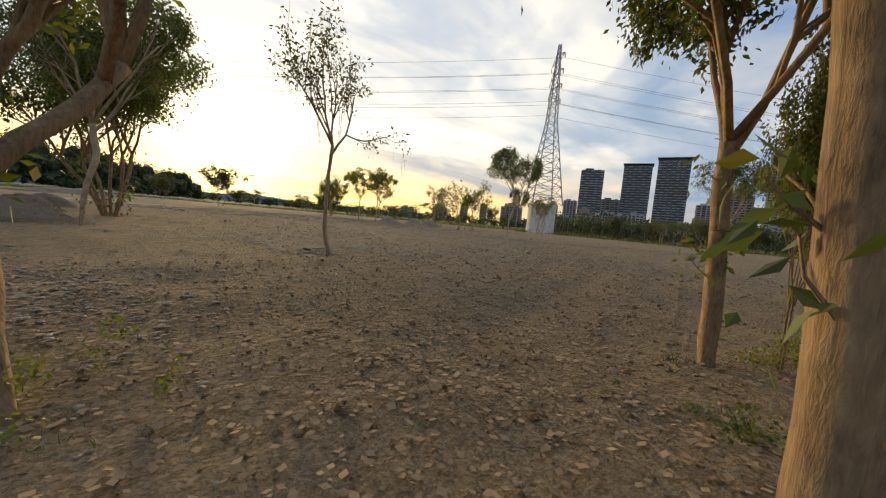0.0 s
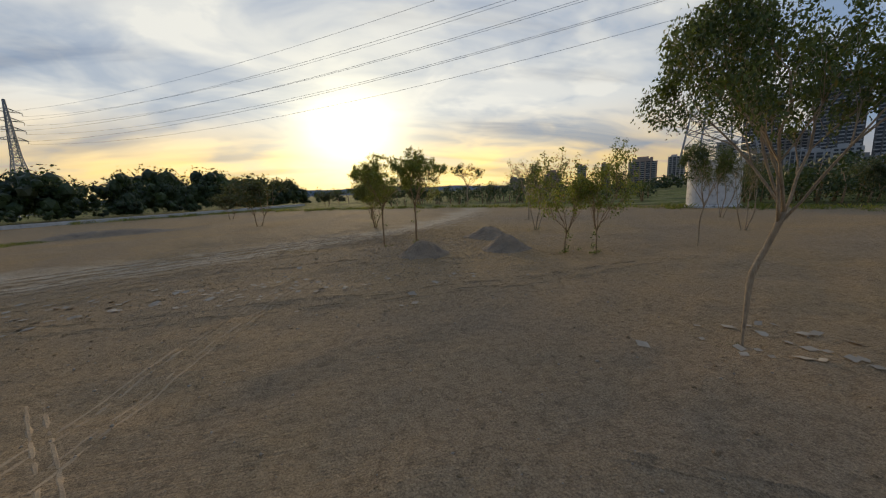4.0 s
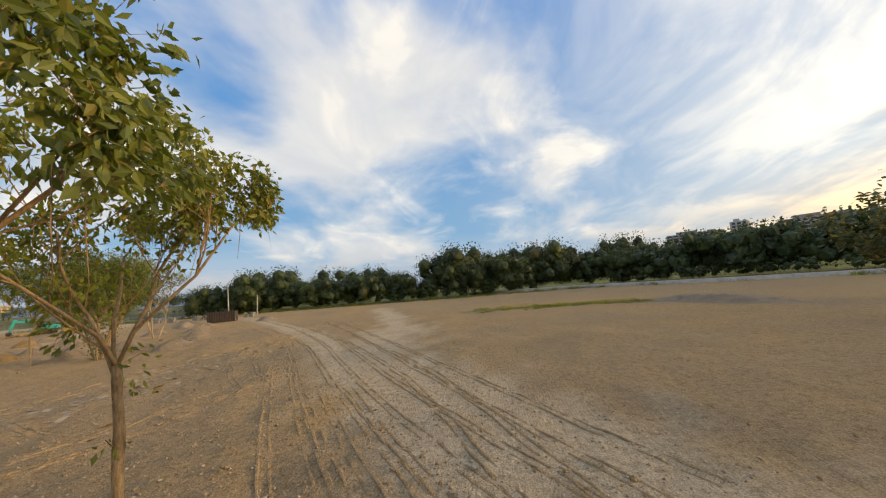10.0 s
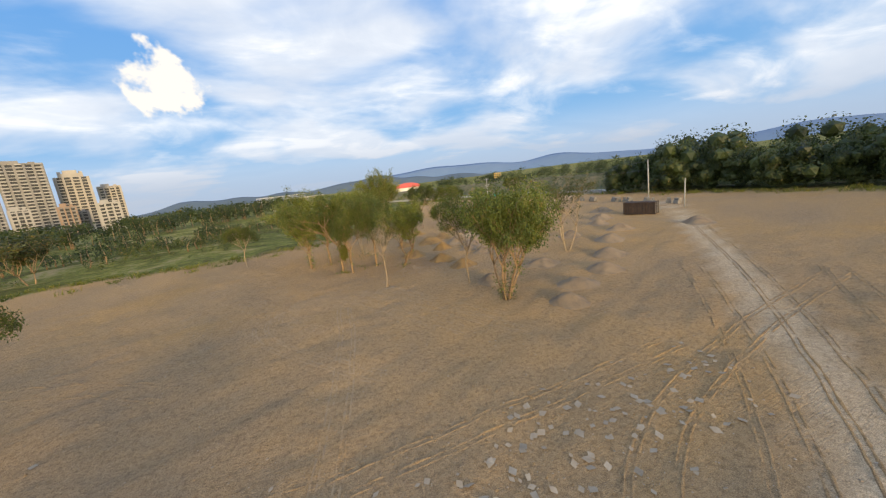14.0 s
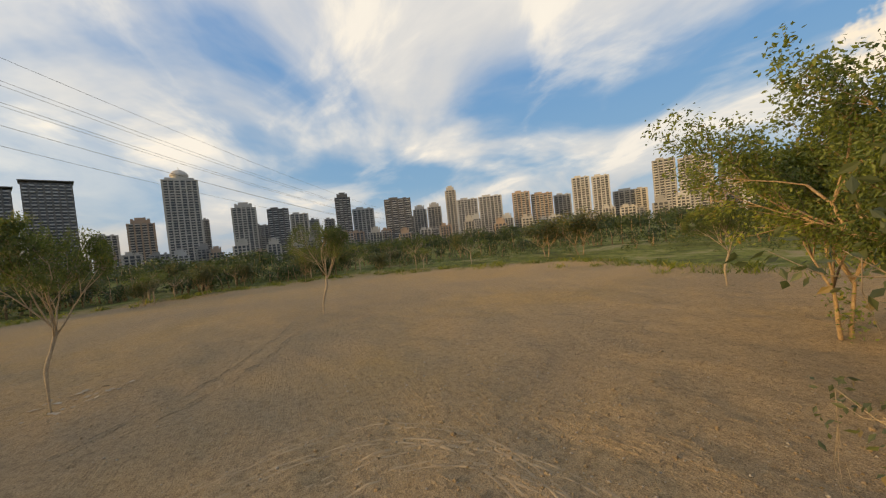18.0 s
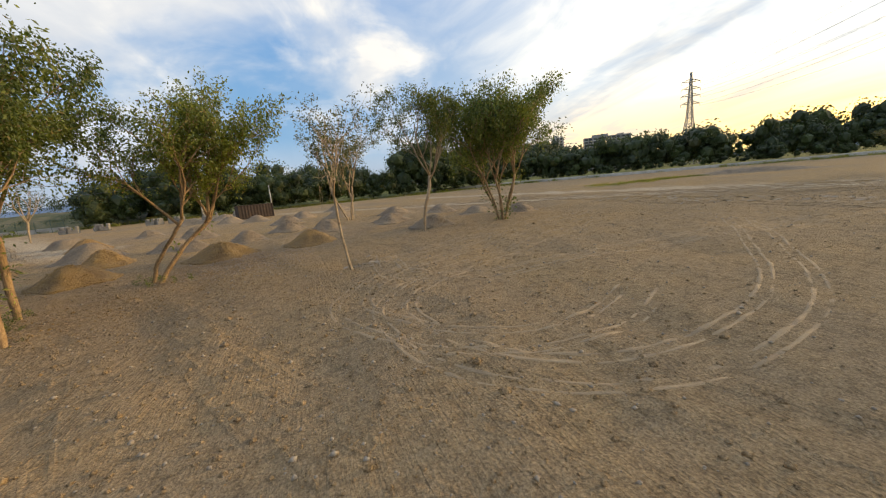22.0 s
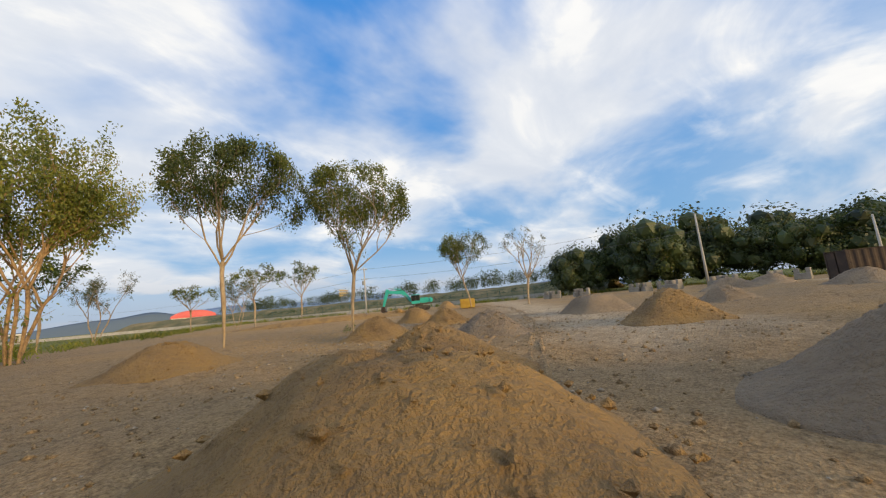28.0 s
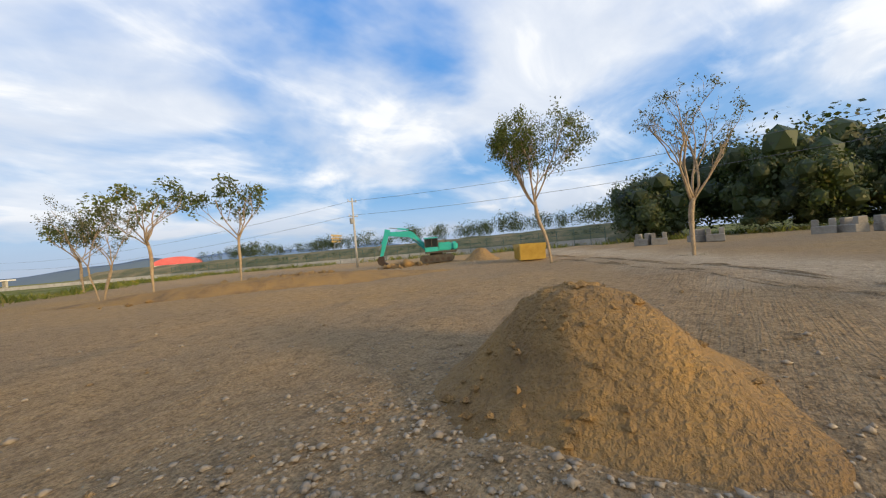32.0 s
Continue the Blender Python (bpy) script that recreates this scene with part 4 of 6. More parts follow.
east = along([(90, 82), (106, 45), (104, 8), (90, -16), (66, -40), (32, -42), (14, -70), (-10, -110)], 5.2, 60, 1, 6, 0.8, 3.0, 0.8, 1.7)
trees_east = along([(104, 82), (118, 45), (116, 8), (98, -30), (74, -56), (36, -62)], 10.5, 60, 1, 16, 3.0, 6.0, 1.0, 1.0)
trees_east += along([(24, 168), (62, 138), (92, 104)], 8.0, 60, 1, 26, 2.5, 6.0, 2.0, 1.2)
trees_east += along([(150, 130), (205, 60), (205, -20), (165, -100), (90, -170), (30, -230)], 8.0, 40, 1, 7, 8, 12, 3, 1.2)
trees_east += along([(96, 92), (108, 60), (110, 30), (104, 10)], 4.6, 34, 1, 36, 4.0, 7.5, 1.5, 1.1)
trees_east += along([(120, 20), (122, -12), (100, -52), (70, -80), (20, -98)], 7.5, 40, 1, 46, 2.5, 5.0, 1.0, 1.3)
thicket("scrub", "low green weeds and scrub on rough ground before the town", east, SCRUB, 0.19, count=85, trunks=False)
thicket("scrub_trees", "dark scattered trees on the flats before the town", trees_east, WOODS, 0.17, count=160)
band = along([(250, 260), (330, 60), (300, -140), (160, -330), (20, -420)], 10, 45, 1, 8, 9, 14, 0, 1.5)
band += along([(-300, 330), (-150, 420), (40, 470), (250, 380)], 17, 60, 1, 9, 9, 14, 0, 1.5)
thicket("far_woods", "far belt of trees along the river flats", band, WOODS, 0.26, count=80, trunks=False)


# ---- grass and weeds ----
def tuft_field(name, label, spots, material, blade, count):
    r = np.random.default_rng(len(spots) + 5)
    s = np.repeat(np.array(spots), count, 0)
    n = len(s)
    p = s[:, :2] + r.normal(size=(n, 2)) * s[:, 2:3] * 0.5
    z = ground_z(p) - 0.01
    L = blade * s[:, 3:4] * r.uniform(0.5, 1.3, (n, 1))
    tilt = r.normal(size=(n, 2)) * 0.35
    up = np.column_stack([tilt, np.ones(n)])
    up /= np.linalg.norm(up, axis=1, keepdims=True)
    a = r.uniform(0, 6.28, n)
    side = np.column_stack([np.cos(a), np.sin(a), 0 * a]) * L * 0.06
    b = np.column_stack([p, z])
    v = np.stack([b - side, b + side, b + up * L * 0.6 + side * 0.7 , b + up * L + np.column_stack([tilt, 0 * a]) * L * 0.5], 1).reshape(-1, 3)
    g = Geo()
    g.add(v, [])
    g.f = [(i, i + 1, i + 2, i + 3) for i in range(0, 4 * n, 4)]
    return tagged(part(name, g, material), label, "grass", kind="stuff")


patches = [(x, y, 0.9, 1.0) for x, y in zip(rng.normal(-31.5, 2.0, 160), rng.uniform(65, 91, 160))]
edge_pts = []
for a, b in zip(SITE, np.roll(SITE, -1, 0)):
    n = int(np.linalg.norm(b - a) * 1.3)
    for k in range(n):
        q = a + (b - a) * rng.uniform(0, 1) + rng.normal(size=2) * 2.4
        edge_pts.append((q[0], q[1], 1.4, rng.uniform(0.8, 2.2)))
tuft_field("grass", "patch of short yellow-green grass on bare earth", patches, GRASS, 0.28, 40)
tuft_field("grass", "rough grass and weeds along the edge of the site", edge_pts, GRASS, 0.45, 26)
feet = []
for proto, x, y, *_ in STANDS:
    for k in range(3):
        feet.append((x + rng.normal() * 0.35, y + rng.normal() * 0.35, 0.35, rng.uniform(0.5, 1.2)))
herbs = []
for x, y, w in ((34.1, 49.4, 5), (36.2, 48.3, 5), (39.6, 63.9, 4), (3.5, 1.2, 4), (-0.6, 4.9, 6), (7.8, 2.6, 9), (-4.4, 28.2, 6), (5.0, -0.2, 5), (9.6, -5.6, 5), (-1.2, 4.2, 4), (2.6, 0.6, 5), (4.9, 2.0, 7), (0.3, 5.6, 4), (8.6, 2.2, 6), (21.2, 60.5, 4), (24.2, 61.0, 5), (-20.8, -24.6, 4)):
    for k in range(w):
        hx, hy = x + rng.normal() * 0.42, y + rng.normal() * 0.42
        herbs.append((hx, hy, gz(hx, hy) - 0.04, rng.uniform(0.2, 0.6), rng.uniform(0.3, 0.6)))
thicket("weed_clumps", "low leafy weeds at the feet of the trees", herbs, LEAF_SUNNY, 0.22, count=70, lumps=6, trunks=False)
tuft_field("weeds", "weeds round the feet of the trees", feet, SCRUB, 0.09, 16)


# ---- soil heaps ----
def heap(x, y, r, h, seed, material=SOIL, flat=0.0, label="", long=1.0, turn=0.0):
    """A tipped heap of soil: even flanks, a rounded or flat top, slumped foot, clods."""
    rr = np.random.default_rng(seed)
    rings, sides = 26, 56
    ph = rr.uniform(0, 6.28, 6)
    am = rr.normal(size=6) * (0.07, 0.07, 0.05, 0.035, 0.025, 0.02)
    t, a = np.meshgrid(np.arange(1, rings + 1) / rings, 6.2832 * np.arange(sides) / sides, indexing="ij")
    wob = 1 + sum(am[k] * np.sin((k + 1) * a + ph[k]) for k in range(6))
    rad = 1.16 * r * t * wob
    s = np.clip((t - flat) / (1 - flat), 0, 1)
    z = h * (np.exp(-2.3 * s**2.2) - math.exp(-2.3)) / (1 - math.exp(-2.3))
    q = np.stack([rad * np.cos(a) * long, rad * np.sin(a)], -1).reshape(-1, 2)
    rough = (0.055 * waves(q, seed, 0.9 * r) + 0.032 * waves(q, seed + 1, 0.38) + 0.020 * waves(q, seed + 2, 0.2)) * h
    z = z.ravel() + rough * (1 - t.ravel() ** 4) + rr.normal(size=z.size) * 0.006
    z[-sides:] = -0.18
    g = Geo()
    f = [(0, 1 + j, 1 + (j + 1) % sides) for j in range(sides)]
    for i in range(rings - 1):
        for j in range(sides):
            k, b = 1 + i * sides + j, 1 + i * sides + (j + 1) % sides
            f.append((k, k + sides, b + sides, b))
    g.add(np.vstack([[(0, 0, z[:sides].mean())], np.column_stack([q, z])]), f)
    ob = part("soil_mound", g, material, smooth=True)
    ob.matrix_basis = pose(x, y, gz(x, y) - 0.02, 0, 0, turn)
    # loose clods on its flanks
    c = Geo()
    for k in range(190):
        b, u = rr.uniform(0, 6.28), rr.uniform(0.0, 1.25) ** 0.75
        size = min(rr.gamma(2.0, 0.015) + 0.01, 0.09)
        up = max(0.0, h * (math.exp(-2.3 * max((u / 1.16 - flat) / (1 - flat), 0.0) ** 2.2) - 0.1) / 0.9)
        pebble(c, (r * u * math.cos(b) * long, r * u * math.sin(b), up + size * 0.1), size, rr)
    part("clod_scatter", c, material, ob)["kind"] = "stuff"
    return tagged(ob, label or "mound of tipped brown soil with loose clods", "soil mound", "soil mounds on the site")


def pebble(g, c, s, r):
    v = np.array([(1, 0, 0), (-1, 0, 0), (0, 1, 0), (0, -1, 0), (0, 0, 1), (0, 0, -1)]) * r.uniform(0.6, 1.25, (6, 1)) * s
    v[:, 2] *= 0.7
    a = r.uniform(0, 6.28)
    v[:, :2] = v[:, :2] @ np.array([[math.cos(a), -math.sin(a)], [math.sin(a), math.cos(a)]])
    g.add(v + np.array(c), [(0, 2, 4), (2, 1, 4), (1, 3, 4), (3, 0, 4), (2, 0, 5), (1, 2, 5), (3, 1, 5), (0, 3, 5)])


HEAPS = [
    # x, y, radius, height, grey
    (23.6, 54.1, 2.05, 1.2, 1), (30.9, 53.4, 2.0, 1.25, 1), (32.6, 61.3, 2.2, 1.15, 1),
    (-3.6, 0.0, 1.85, 1.05, 0), (-9.3, -0.9, 1.55, 1.15, 0), (-13.8, 1.9, 1.7, 0.95, 1), (-21.3, 1.8, 1.8, 1.2, 1), (-6.0, 7.0, 1.9, 1.05, 0),
    (-13.2, 7.6, 1.65, 1.1, 1), (-17.8, 10.8, 1.6, 0.95, 1), (-7.0, 12.9, 1.8, 1.0, 0), (-13.5, 14.3, 1.6, 1.0, 1), (-14.3, 20.8, 1.9, 0.85, 1),
    (-6.0, 22.6, 1.6, 0.9, 1), (-17.5, 27.6, 1.8, 0.85, 1), (-12.0, 29.6, 1.9, 0.8, 1), (-8.2, 32.6, 1.6, 0.85, 1),
    (-13.3, -11.4, 1.75, 1.0, 0), (-10.6, -20.9, 1.8, 0.95, 0), (-4.6, -9.2, 1.6, 0.9, 0), (-19.4, -13.6, 1.65, 0.98, 1), (-22.4, -7.7, 1.6, 1.1, 0), (-33.0, -6.3, 1.6, 0.9, 1),
    (-13.6, -3.5, 2.1, 1.35, 1), (-51.5, -6.2, 2.2, 1.1, 1), (-58.5, -2.5, 2.2, 1.1, 1), (-26.9, -24.9, 1.6, 1.15, 0), (-24.2, -19.8, 1.6, 1.0, 0),
    (-18.0, -18.8, 1.5, 1.0, 0), (-28.0, 10.2, 1.8, 1.0, 1), (-29.4, 17.0, 2.0, 1.0, 1), (-38.5, 5.4, 1.9, 1.05, 1), (-36.5, 12.2, 1.9, 1.0, 1),
    (-43.5, 1.0, 2.1, 1.05, 1), (-47.0, 18.0, 2.2, 1.1, 1), (-22.6, 23.2, 1.9, 0.9, 1), (-12.0, 3.9, 1.3, 0.7, 1),
]
for n, (x, y, r, h, grey) in enumerate(HEAPS):
    heap(x, y, r, h, 300 + n, DARKSOIL if grey else SOIL, label="mound of tipped grey-brown soil with loose clods" if grey else "")
heap(-28.7, -12.2, 1.85, 0.95, 390, DARKSOIL, 0.32, "flat-topped mound of grey-brown soil")
heap(-9.5, -8.3, 2.3, 1.15, 317, SOIL, 0.14, "broad mound of tipped brown soil with loose clods", 1.15, 120)
heap(-23.0, 96.5, 2.2, 0.9, 391, DARKSOIL, 0.2, "long bank of dark turned soil and roots", 4.5, 20)
heap(-33.5, -46.5, 2.0, 0.7, 392, SOIL, 0.2, "long bank of rough orange earth", 6.0, -38)
heap(-55.8, -45.4, 1.8, 1.3, 393, SOIL, 0.0, "spoil mound beside the excavator", 1.5, 30)


# ---- loose stones, clods and litter on the ground ----
def scatter(name, label, p, size, material, flat=0.7, lift=0.25, category="stones"):
    """Many small angular stones as one mesh."""
    r = np.random.default_rng(len(p))
    n = len(p)
    base = np.array([(1, 0, 0), (-1, 0, 0), (0, 1, 0), (0, -1, 0), (0, 0, 1), (0, 0, -1)], float)
    v = base[None] * r.uniform(0.55, 1.3, (n, 6, 1)) * size[:, None, None] * np.array([1, 1, flat])
    a = r.uniform(0, 6.28, n)
    c, s = np.cos(a)[:, None], np.sin(a)[:, None]
    v = np.stack([v[..., 0] * c - v[..., 1] * s, v[..., 0] * s + v[..., 1] * c, v[..., 2]], -1)
    v += np.column_stack([p, ground_z(p) + size * lift])[:, None]
    tri = np.array([(0, 2, 4), (2, 1, 4), (1, 3, 4), (3, 0, 4), (2, 0, 5), (1, 2, 5), (3, 1, 5), (0, 3, 5)])
    f = (tri[None] + np.arange(n)[:, None, None] * 6).reshape(-1, 3)
    me = bpy.data.meshes.new(name)
    me.vertices.add(n * 6)
    me.vertices.foreach_set("co", v.ravel())
    me.loops.add(f.size)
    me.loops.foreach_set("vertex_index", f.ravel())
    me.polygons.add(len(f))
    me.polygons.foreach_set("loop_start", np.arange(len(f)) * 3)
    me.update()
    me.materials.append(material)
    return tagged(new(name, me), label, category, kind="stuff")


def around(x, y, sx, sy, n):
    return np.column_stack([rng.normal(x, sx, n), rng.normal(y, sy, n)])


def band_of(way, width, n):
    way = np.array(way, float)
    k = rng.integers(0, len(way) - 1, n)
    t = rng.uniform(0, 1, (n, 1))
    return way[k] + (way[k + 1] - way[k]) * t + rng.normal(size=(n, 2)) * width


clods = np.concatenate([around(5, 7, 4, 5, 3000), around(14, 18, 7, 6, 1200), around(10, 10, 6, 5, 800)])
scatter("clods", "dry clods of turned earth", clods, rng.gamma(1.6, 0.008, len(clods)) + 0.006, EARTH, 0.75, 0.2, "clods")
lumps_near = around(4.0, 5.5, 2.6, 3.0, 1500)
scatter("clods", "small pale lumps of dry earth", lumps_near, rng.gamma(1.8, 0.009, len(lumps_near)) + 0.007, SOIL, 0.75, 0.15, "clods")
flight = [(20, 27), (27, 50), (28, 66), (24, 71), (13, 61), (5, 45), (4, 28), (12, 12), (22, 13), (10, 10), (-6, -4), (-26, -26)]
turned = np.concatenate([band_of(flight, 4.5, 11000), around(27, 66, 5, 5, 3000), around(14, 13, 6, 5, 1500), around(22, 54, 7, 6, 4000), around(-15, -13, 7, 6, 4000)])
scatter("clods", "broken crumbs of bare earth", turned, rng.gamma(1.5, 0.014, len(turned)) + 0.010, EARTH, 0.8, 0.1, "clods")
grit = np.concatenate([band_of(flight, 6.0, 6000), around(-20, -20, 5, 5, 2200), around(28, 64, 5, 6, 2000), around(20, 53, 7, 5, 2500), around(10, 66, 7, 5, 2500)])
scatter("stones", "scattered grey and buff stones", grit, np.minimum(rng.gamma(1.5, 0.014, len(grit)) + 0.008, 0.07), STONE)
rubble = np.concatenate([around(-24.4, -25.2, 1.5, 1.3, 2200), around(-22.0, -22.6, 1.6, 1.4, 2200), around(18, 47, 6, 2.0, 500), around(25.5, 51.5, 2.5, 1.5, 160)])
scatter("gravel", "pale broken gravel beside the soil heaps", rubble, np.minimum(rng.gamma(1.8, 0.010, len(rubble)) + 0.008, 0.06), STONE, 0.5)
chips = np.concatenate([around(-1.9, 8.4, 1.6, 1.7, 1700), around(-3.4, 9.6, 1.6, 1.6, 700), around(0.5, 10.0, 1.6, 1.3, 160), around(24.5, 59.0, 3.2, 2.4, 900), around(29.5, 58.5, 2.2, 1.6, 260), band_of([(16, 66), (6, 58), (-6, 49)], 4.0, 1300)])
scatter("stone_chips", "pale flat chips of stone under the trees", chips, np.minimum(rng.gamma(2.2, 0.011, len(chips)) + 0.012, 0.08), CHIP, 0.32, 0.3)
rough = np.concatenate([band_of([(-28, -50), (-36, -57), (-44, -60)], 1.2, 500), band_of([(-48, -50), (-54, -56)], 0.9, 240)])
scatter("rubble", "lumps of broken earth and rock", rough, rng.gamma(2.5, 0.07, len(rough)) + 0.05, SOIL)


def litter(name, label, p, size, material):
    r = np.random.default_rng(len(p) + 1)
    n = len(p)
    a = r.uniform(0, 6.28, n)
    L = size * r.uniform(0.5, 1.4, n)
    ax = np.column_stack([np.cos(a), np.sin(a), r.normal(size=n) * 0.12]) * L[:, None]
    sd = np.column_stack([-np.sin(a), np.cos(a), r.normal(size=n) * 0.18]) * L[:, None] * 0.36
    c = np.column_stack([p, ground_z(p) + 0.04])
    v = np.stack([c - ax * 0.5, c + sd, c + ax * 0.5, c - sd], 1).reshape(-1, 3)
    g = Geo()
    g.add(v, [])
    g.f = [(i, i + 1, i + 2, i + 3) for i in range(0, 4 * n, 4)]
    return tagged(part(name, g, material), label, "leaf litter", kind="stuff")


litter("leaf_litter", "dry fallen leaves under the trees", np.concatenate([around(-3.5, 8.0, 2.4, 2.2, 5200), around(0.5, 1.0, 3.5, 3.0, 2600), around(3.5, 5.0, 2.2, 2.2, 1500), around(7, 0, 3, 2, 900), around(5, 13, 1.5, 1.2, 300)]), 0.085, LITTER)


shards = np.concatenate([band_of([(-8, 45.5), (4, 46), (14, 47)], 1.6, 190), around(19, 45, 4, 1.5, 40), around(32.0, 32.4, 1.6, 1.0, 26), around(4.0, 15.4, 0.8, 0.5, 14)])
litter("debris", "pale splintered boards and flat rubble lying about", shards, 0.42, BOARD)


# ---- wheel ruts ----
def smooth_way(pts, step=0.16):
    pts = np.array(pts, float)
    out = []
    for i in range(len(pts) - 1):
        p0, p1, p2, p3 = pts[max(i - 1, 0)], pts[i], pts[i + 1], pts[min(i + 2, len(pts) - 1)]
        n = max(2, int(np.linalg.norm(p2 - p1) / step))
        for t in np.linspace(0, 1, n, endpoint=False):
            out.append(0.5 * (2 * p1 + (p2 - p0) * t + (2 * p0 - 5 * p1 + 4 * p2 - p3) * t * t + (3 * p1 - p0 - 3 * p2 + p3) * t**3))
    return np.array(out)


def rut(way, offset, seed, rise=0.02, lugs=True):
    """One wheel's track: two low broken rims of thrown-up dust, with lug marks between."""
    c = smooth_way(way)
    d = np.gradient(c, axis=0)
    d /= np.linalg.norm(d, axis=1, keepdims=True)
    n = np.column_stack([-d[:, 1], d[:, 0]])
    c = c + n * (offset + 0.04 * waves(c, 17, 5)[:, None])
    k = len(c)
    fade = np.clip(np.minimum(np.arange(k), np.arange(k)[::-1]) / 12, 0, 1)
    g = Geo()
    for side in (-0.15, 0.15):
        worn = np.clip(0.6 + 0.9 * waves(c, seed + int(side * 100), 2.2) + 0.35 * waves(c, seed + 5, 0.6), -0.6, 1.3) * fade
        rows = []
        for s, h in ((-0.085, -0.02), (-0.028, 1.0), (0.028, 1.0), (0.085, -0.02)):
            q = c + n * (side + s * (1.0 + 0.3 * waves(c, seed + 9, 0.9)[:, None]))
            rows.append(np.column_stack([q, ground_z(q) + (rise * worn if h > 0 else h)]))
        v = np.stack(rows, 1).reshape(-1, 3)
        g.add(v, [(i * 4 + j, i * 4 + j + 1, (i + 1) * 4 + j + 1, (i + 1) * 4 + j) for i in range(k - 1) for j in range(3)])
    if lugs:
        mark = waves(c, seed + 3, 4.0) > -0.1
        for i in range(2, k - 2, 2):
            if mark[i]:
                a, b = c[i] - n[i] * 0.10 + d[i] * 0.05, c[i] + n[i] * 0.10
                m = d[i] * 0.022
                q = np.array([a - m, b - m, a, b, a + m, b + m])
                z = ground_z(q) + np.array([-0.015, -0.015, 0.011, 0.011, -0.015, -0.015])
                g.add(np.column_stack([q, z]), [(0, 1, 3, 2), (2, 3, 5, 4)])
    return g


# turning circles of a light vehicle, then the ways across the site
LOOPS = [
    [(-2.4, 36), (1.3, 28.5), (5.0, 20.2), (6.5, 17.0), (8.0, 15.0), (9.4, 14.15), (10.6, 13.85), (12.0, 14.1), (13.4, 14.75), (14.7, 15.7), (15.6, 17.3), (15.7, 19.5), (14.6, 22.0)],
    [(1.7, 33.0), (6.1, 24.0), (8.3, 18.7), (9.6, 16.4), (11.4, 15.1), (13.5, 15.0), (15.6, 15.6), (17.0, 16.8), (17.9, 18.8), (17.7, 22.0), (16.7, 25.0), (13.8, 29.5), (9.0, 36.0)],
    [(2.0, 16.6), (5.2, 16.2), (7.2, 16.2), (8.4, 16.9), (9.5, 18.3), (10.2, 20.8), (10.7, 28.4), (12.6, 40), (14.6, 48)],
    [(4.6, 14.6), (3.9, 16.5), (2.9, 19), (1.1, 24.7), (-2, 32)],
]
CROSSINGS = [
    [(-9, 42.0), (0, 42.6), (11.4, 43), (18, 42.8), (24, 42.8), (29, 43), (38, 44.5)], [(12.3, 36.7), (12.8, 40.2), (13.6, 44.4), (15.4, 50)],
    [(47, 101.7), (35.3, 82.5), (26.5, 70.4), (21.7, 65.1), (12.3, 58.6), (0, 51)], [(48.6, 101), (37, 82), (28.2, 70), (23.6, 64.4)],
    [(45.5, 101), (33.6, 82), (24.8, 70.8), (19.5, 66.2), (10, 60)],
]
FAINT = [
    [(24, 18), (16, 13.2), (8, 8.6), (2, 5.6)], [(25, 21), (15, 16.5), (5, 12.2)], [(23, 15.8), (14, 11.2), (5, 6.8)], [(20, 10), (12, 6.4), (6, 4)],
]
TRACKS = [
    [(22, 71), (10, 62.5), (-8, 51), (-26, 37), (-48, 17)], [(21, 66.5), (9, 58.5), (-8, 47), (-26, 31)], [(19, 72), (6, 64), (-12, 53), (-32, 40)],
    [(-12, -9), (-24, -15), (-40, -25), (-58, -40)], [(22, 30), (31, 24), (44, 20)], [(5, 54.3), (10.3, 53.8), (15.9, 53.2), (27, 50)],
    [(20, 69.5), (13.5, 66.5), (5.5, 62.4), (-11.0, 51.5)], [(9, 55), (4.9, 51.4), (-1.8, 46.7), (-15.5, 43.2), (-32, 41)],
]
for kind, ways, gauge, rise in (("loop", LOOPS, 0.52, 0.009), ("cross", CROSSINGS, 0.62, 0.034), ("faint", FAINT, 0.62, 0.010), ("track", TRACKS, 0.78, 0.034)):
    for k, way in enumerate(ways):
        for off in (-gauge, gauge):
            part("wheel_rut", rut(way, off, 40 + 13 * k + int(off > 0) + len(kind), rise, lugs=kind != "loop"), TRACK if kind == "loop" else EARTH)
for ob in [o for o in scene.objects if o.name.startswith("wheel_rut")]:
    tagged(ob, "pale wheel rut pressed into the bare earth", "wheel rut", "", "stuff")


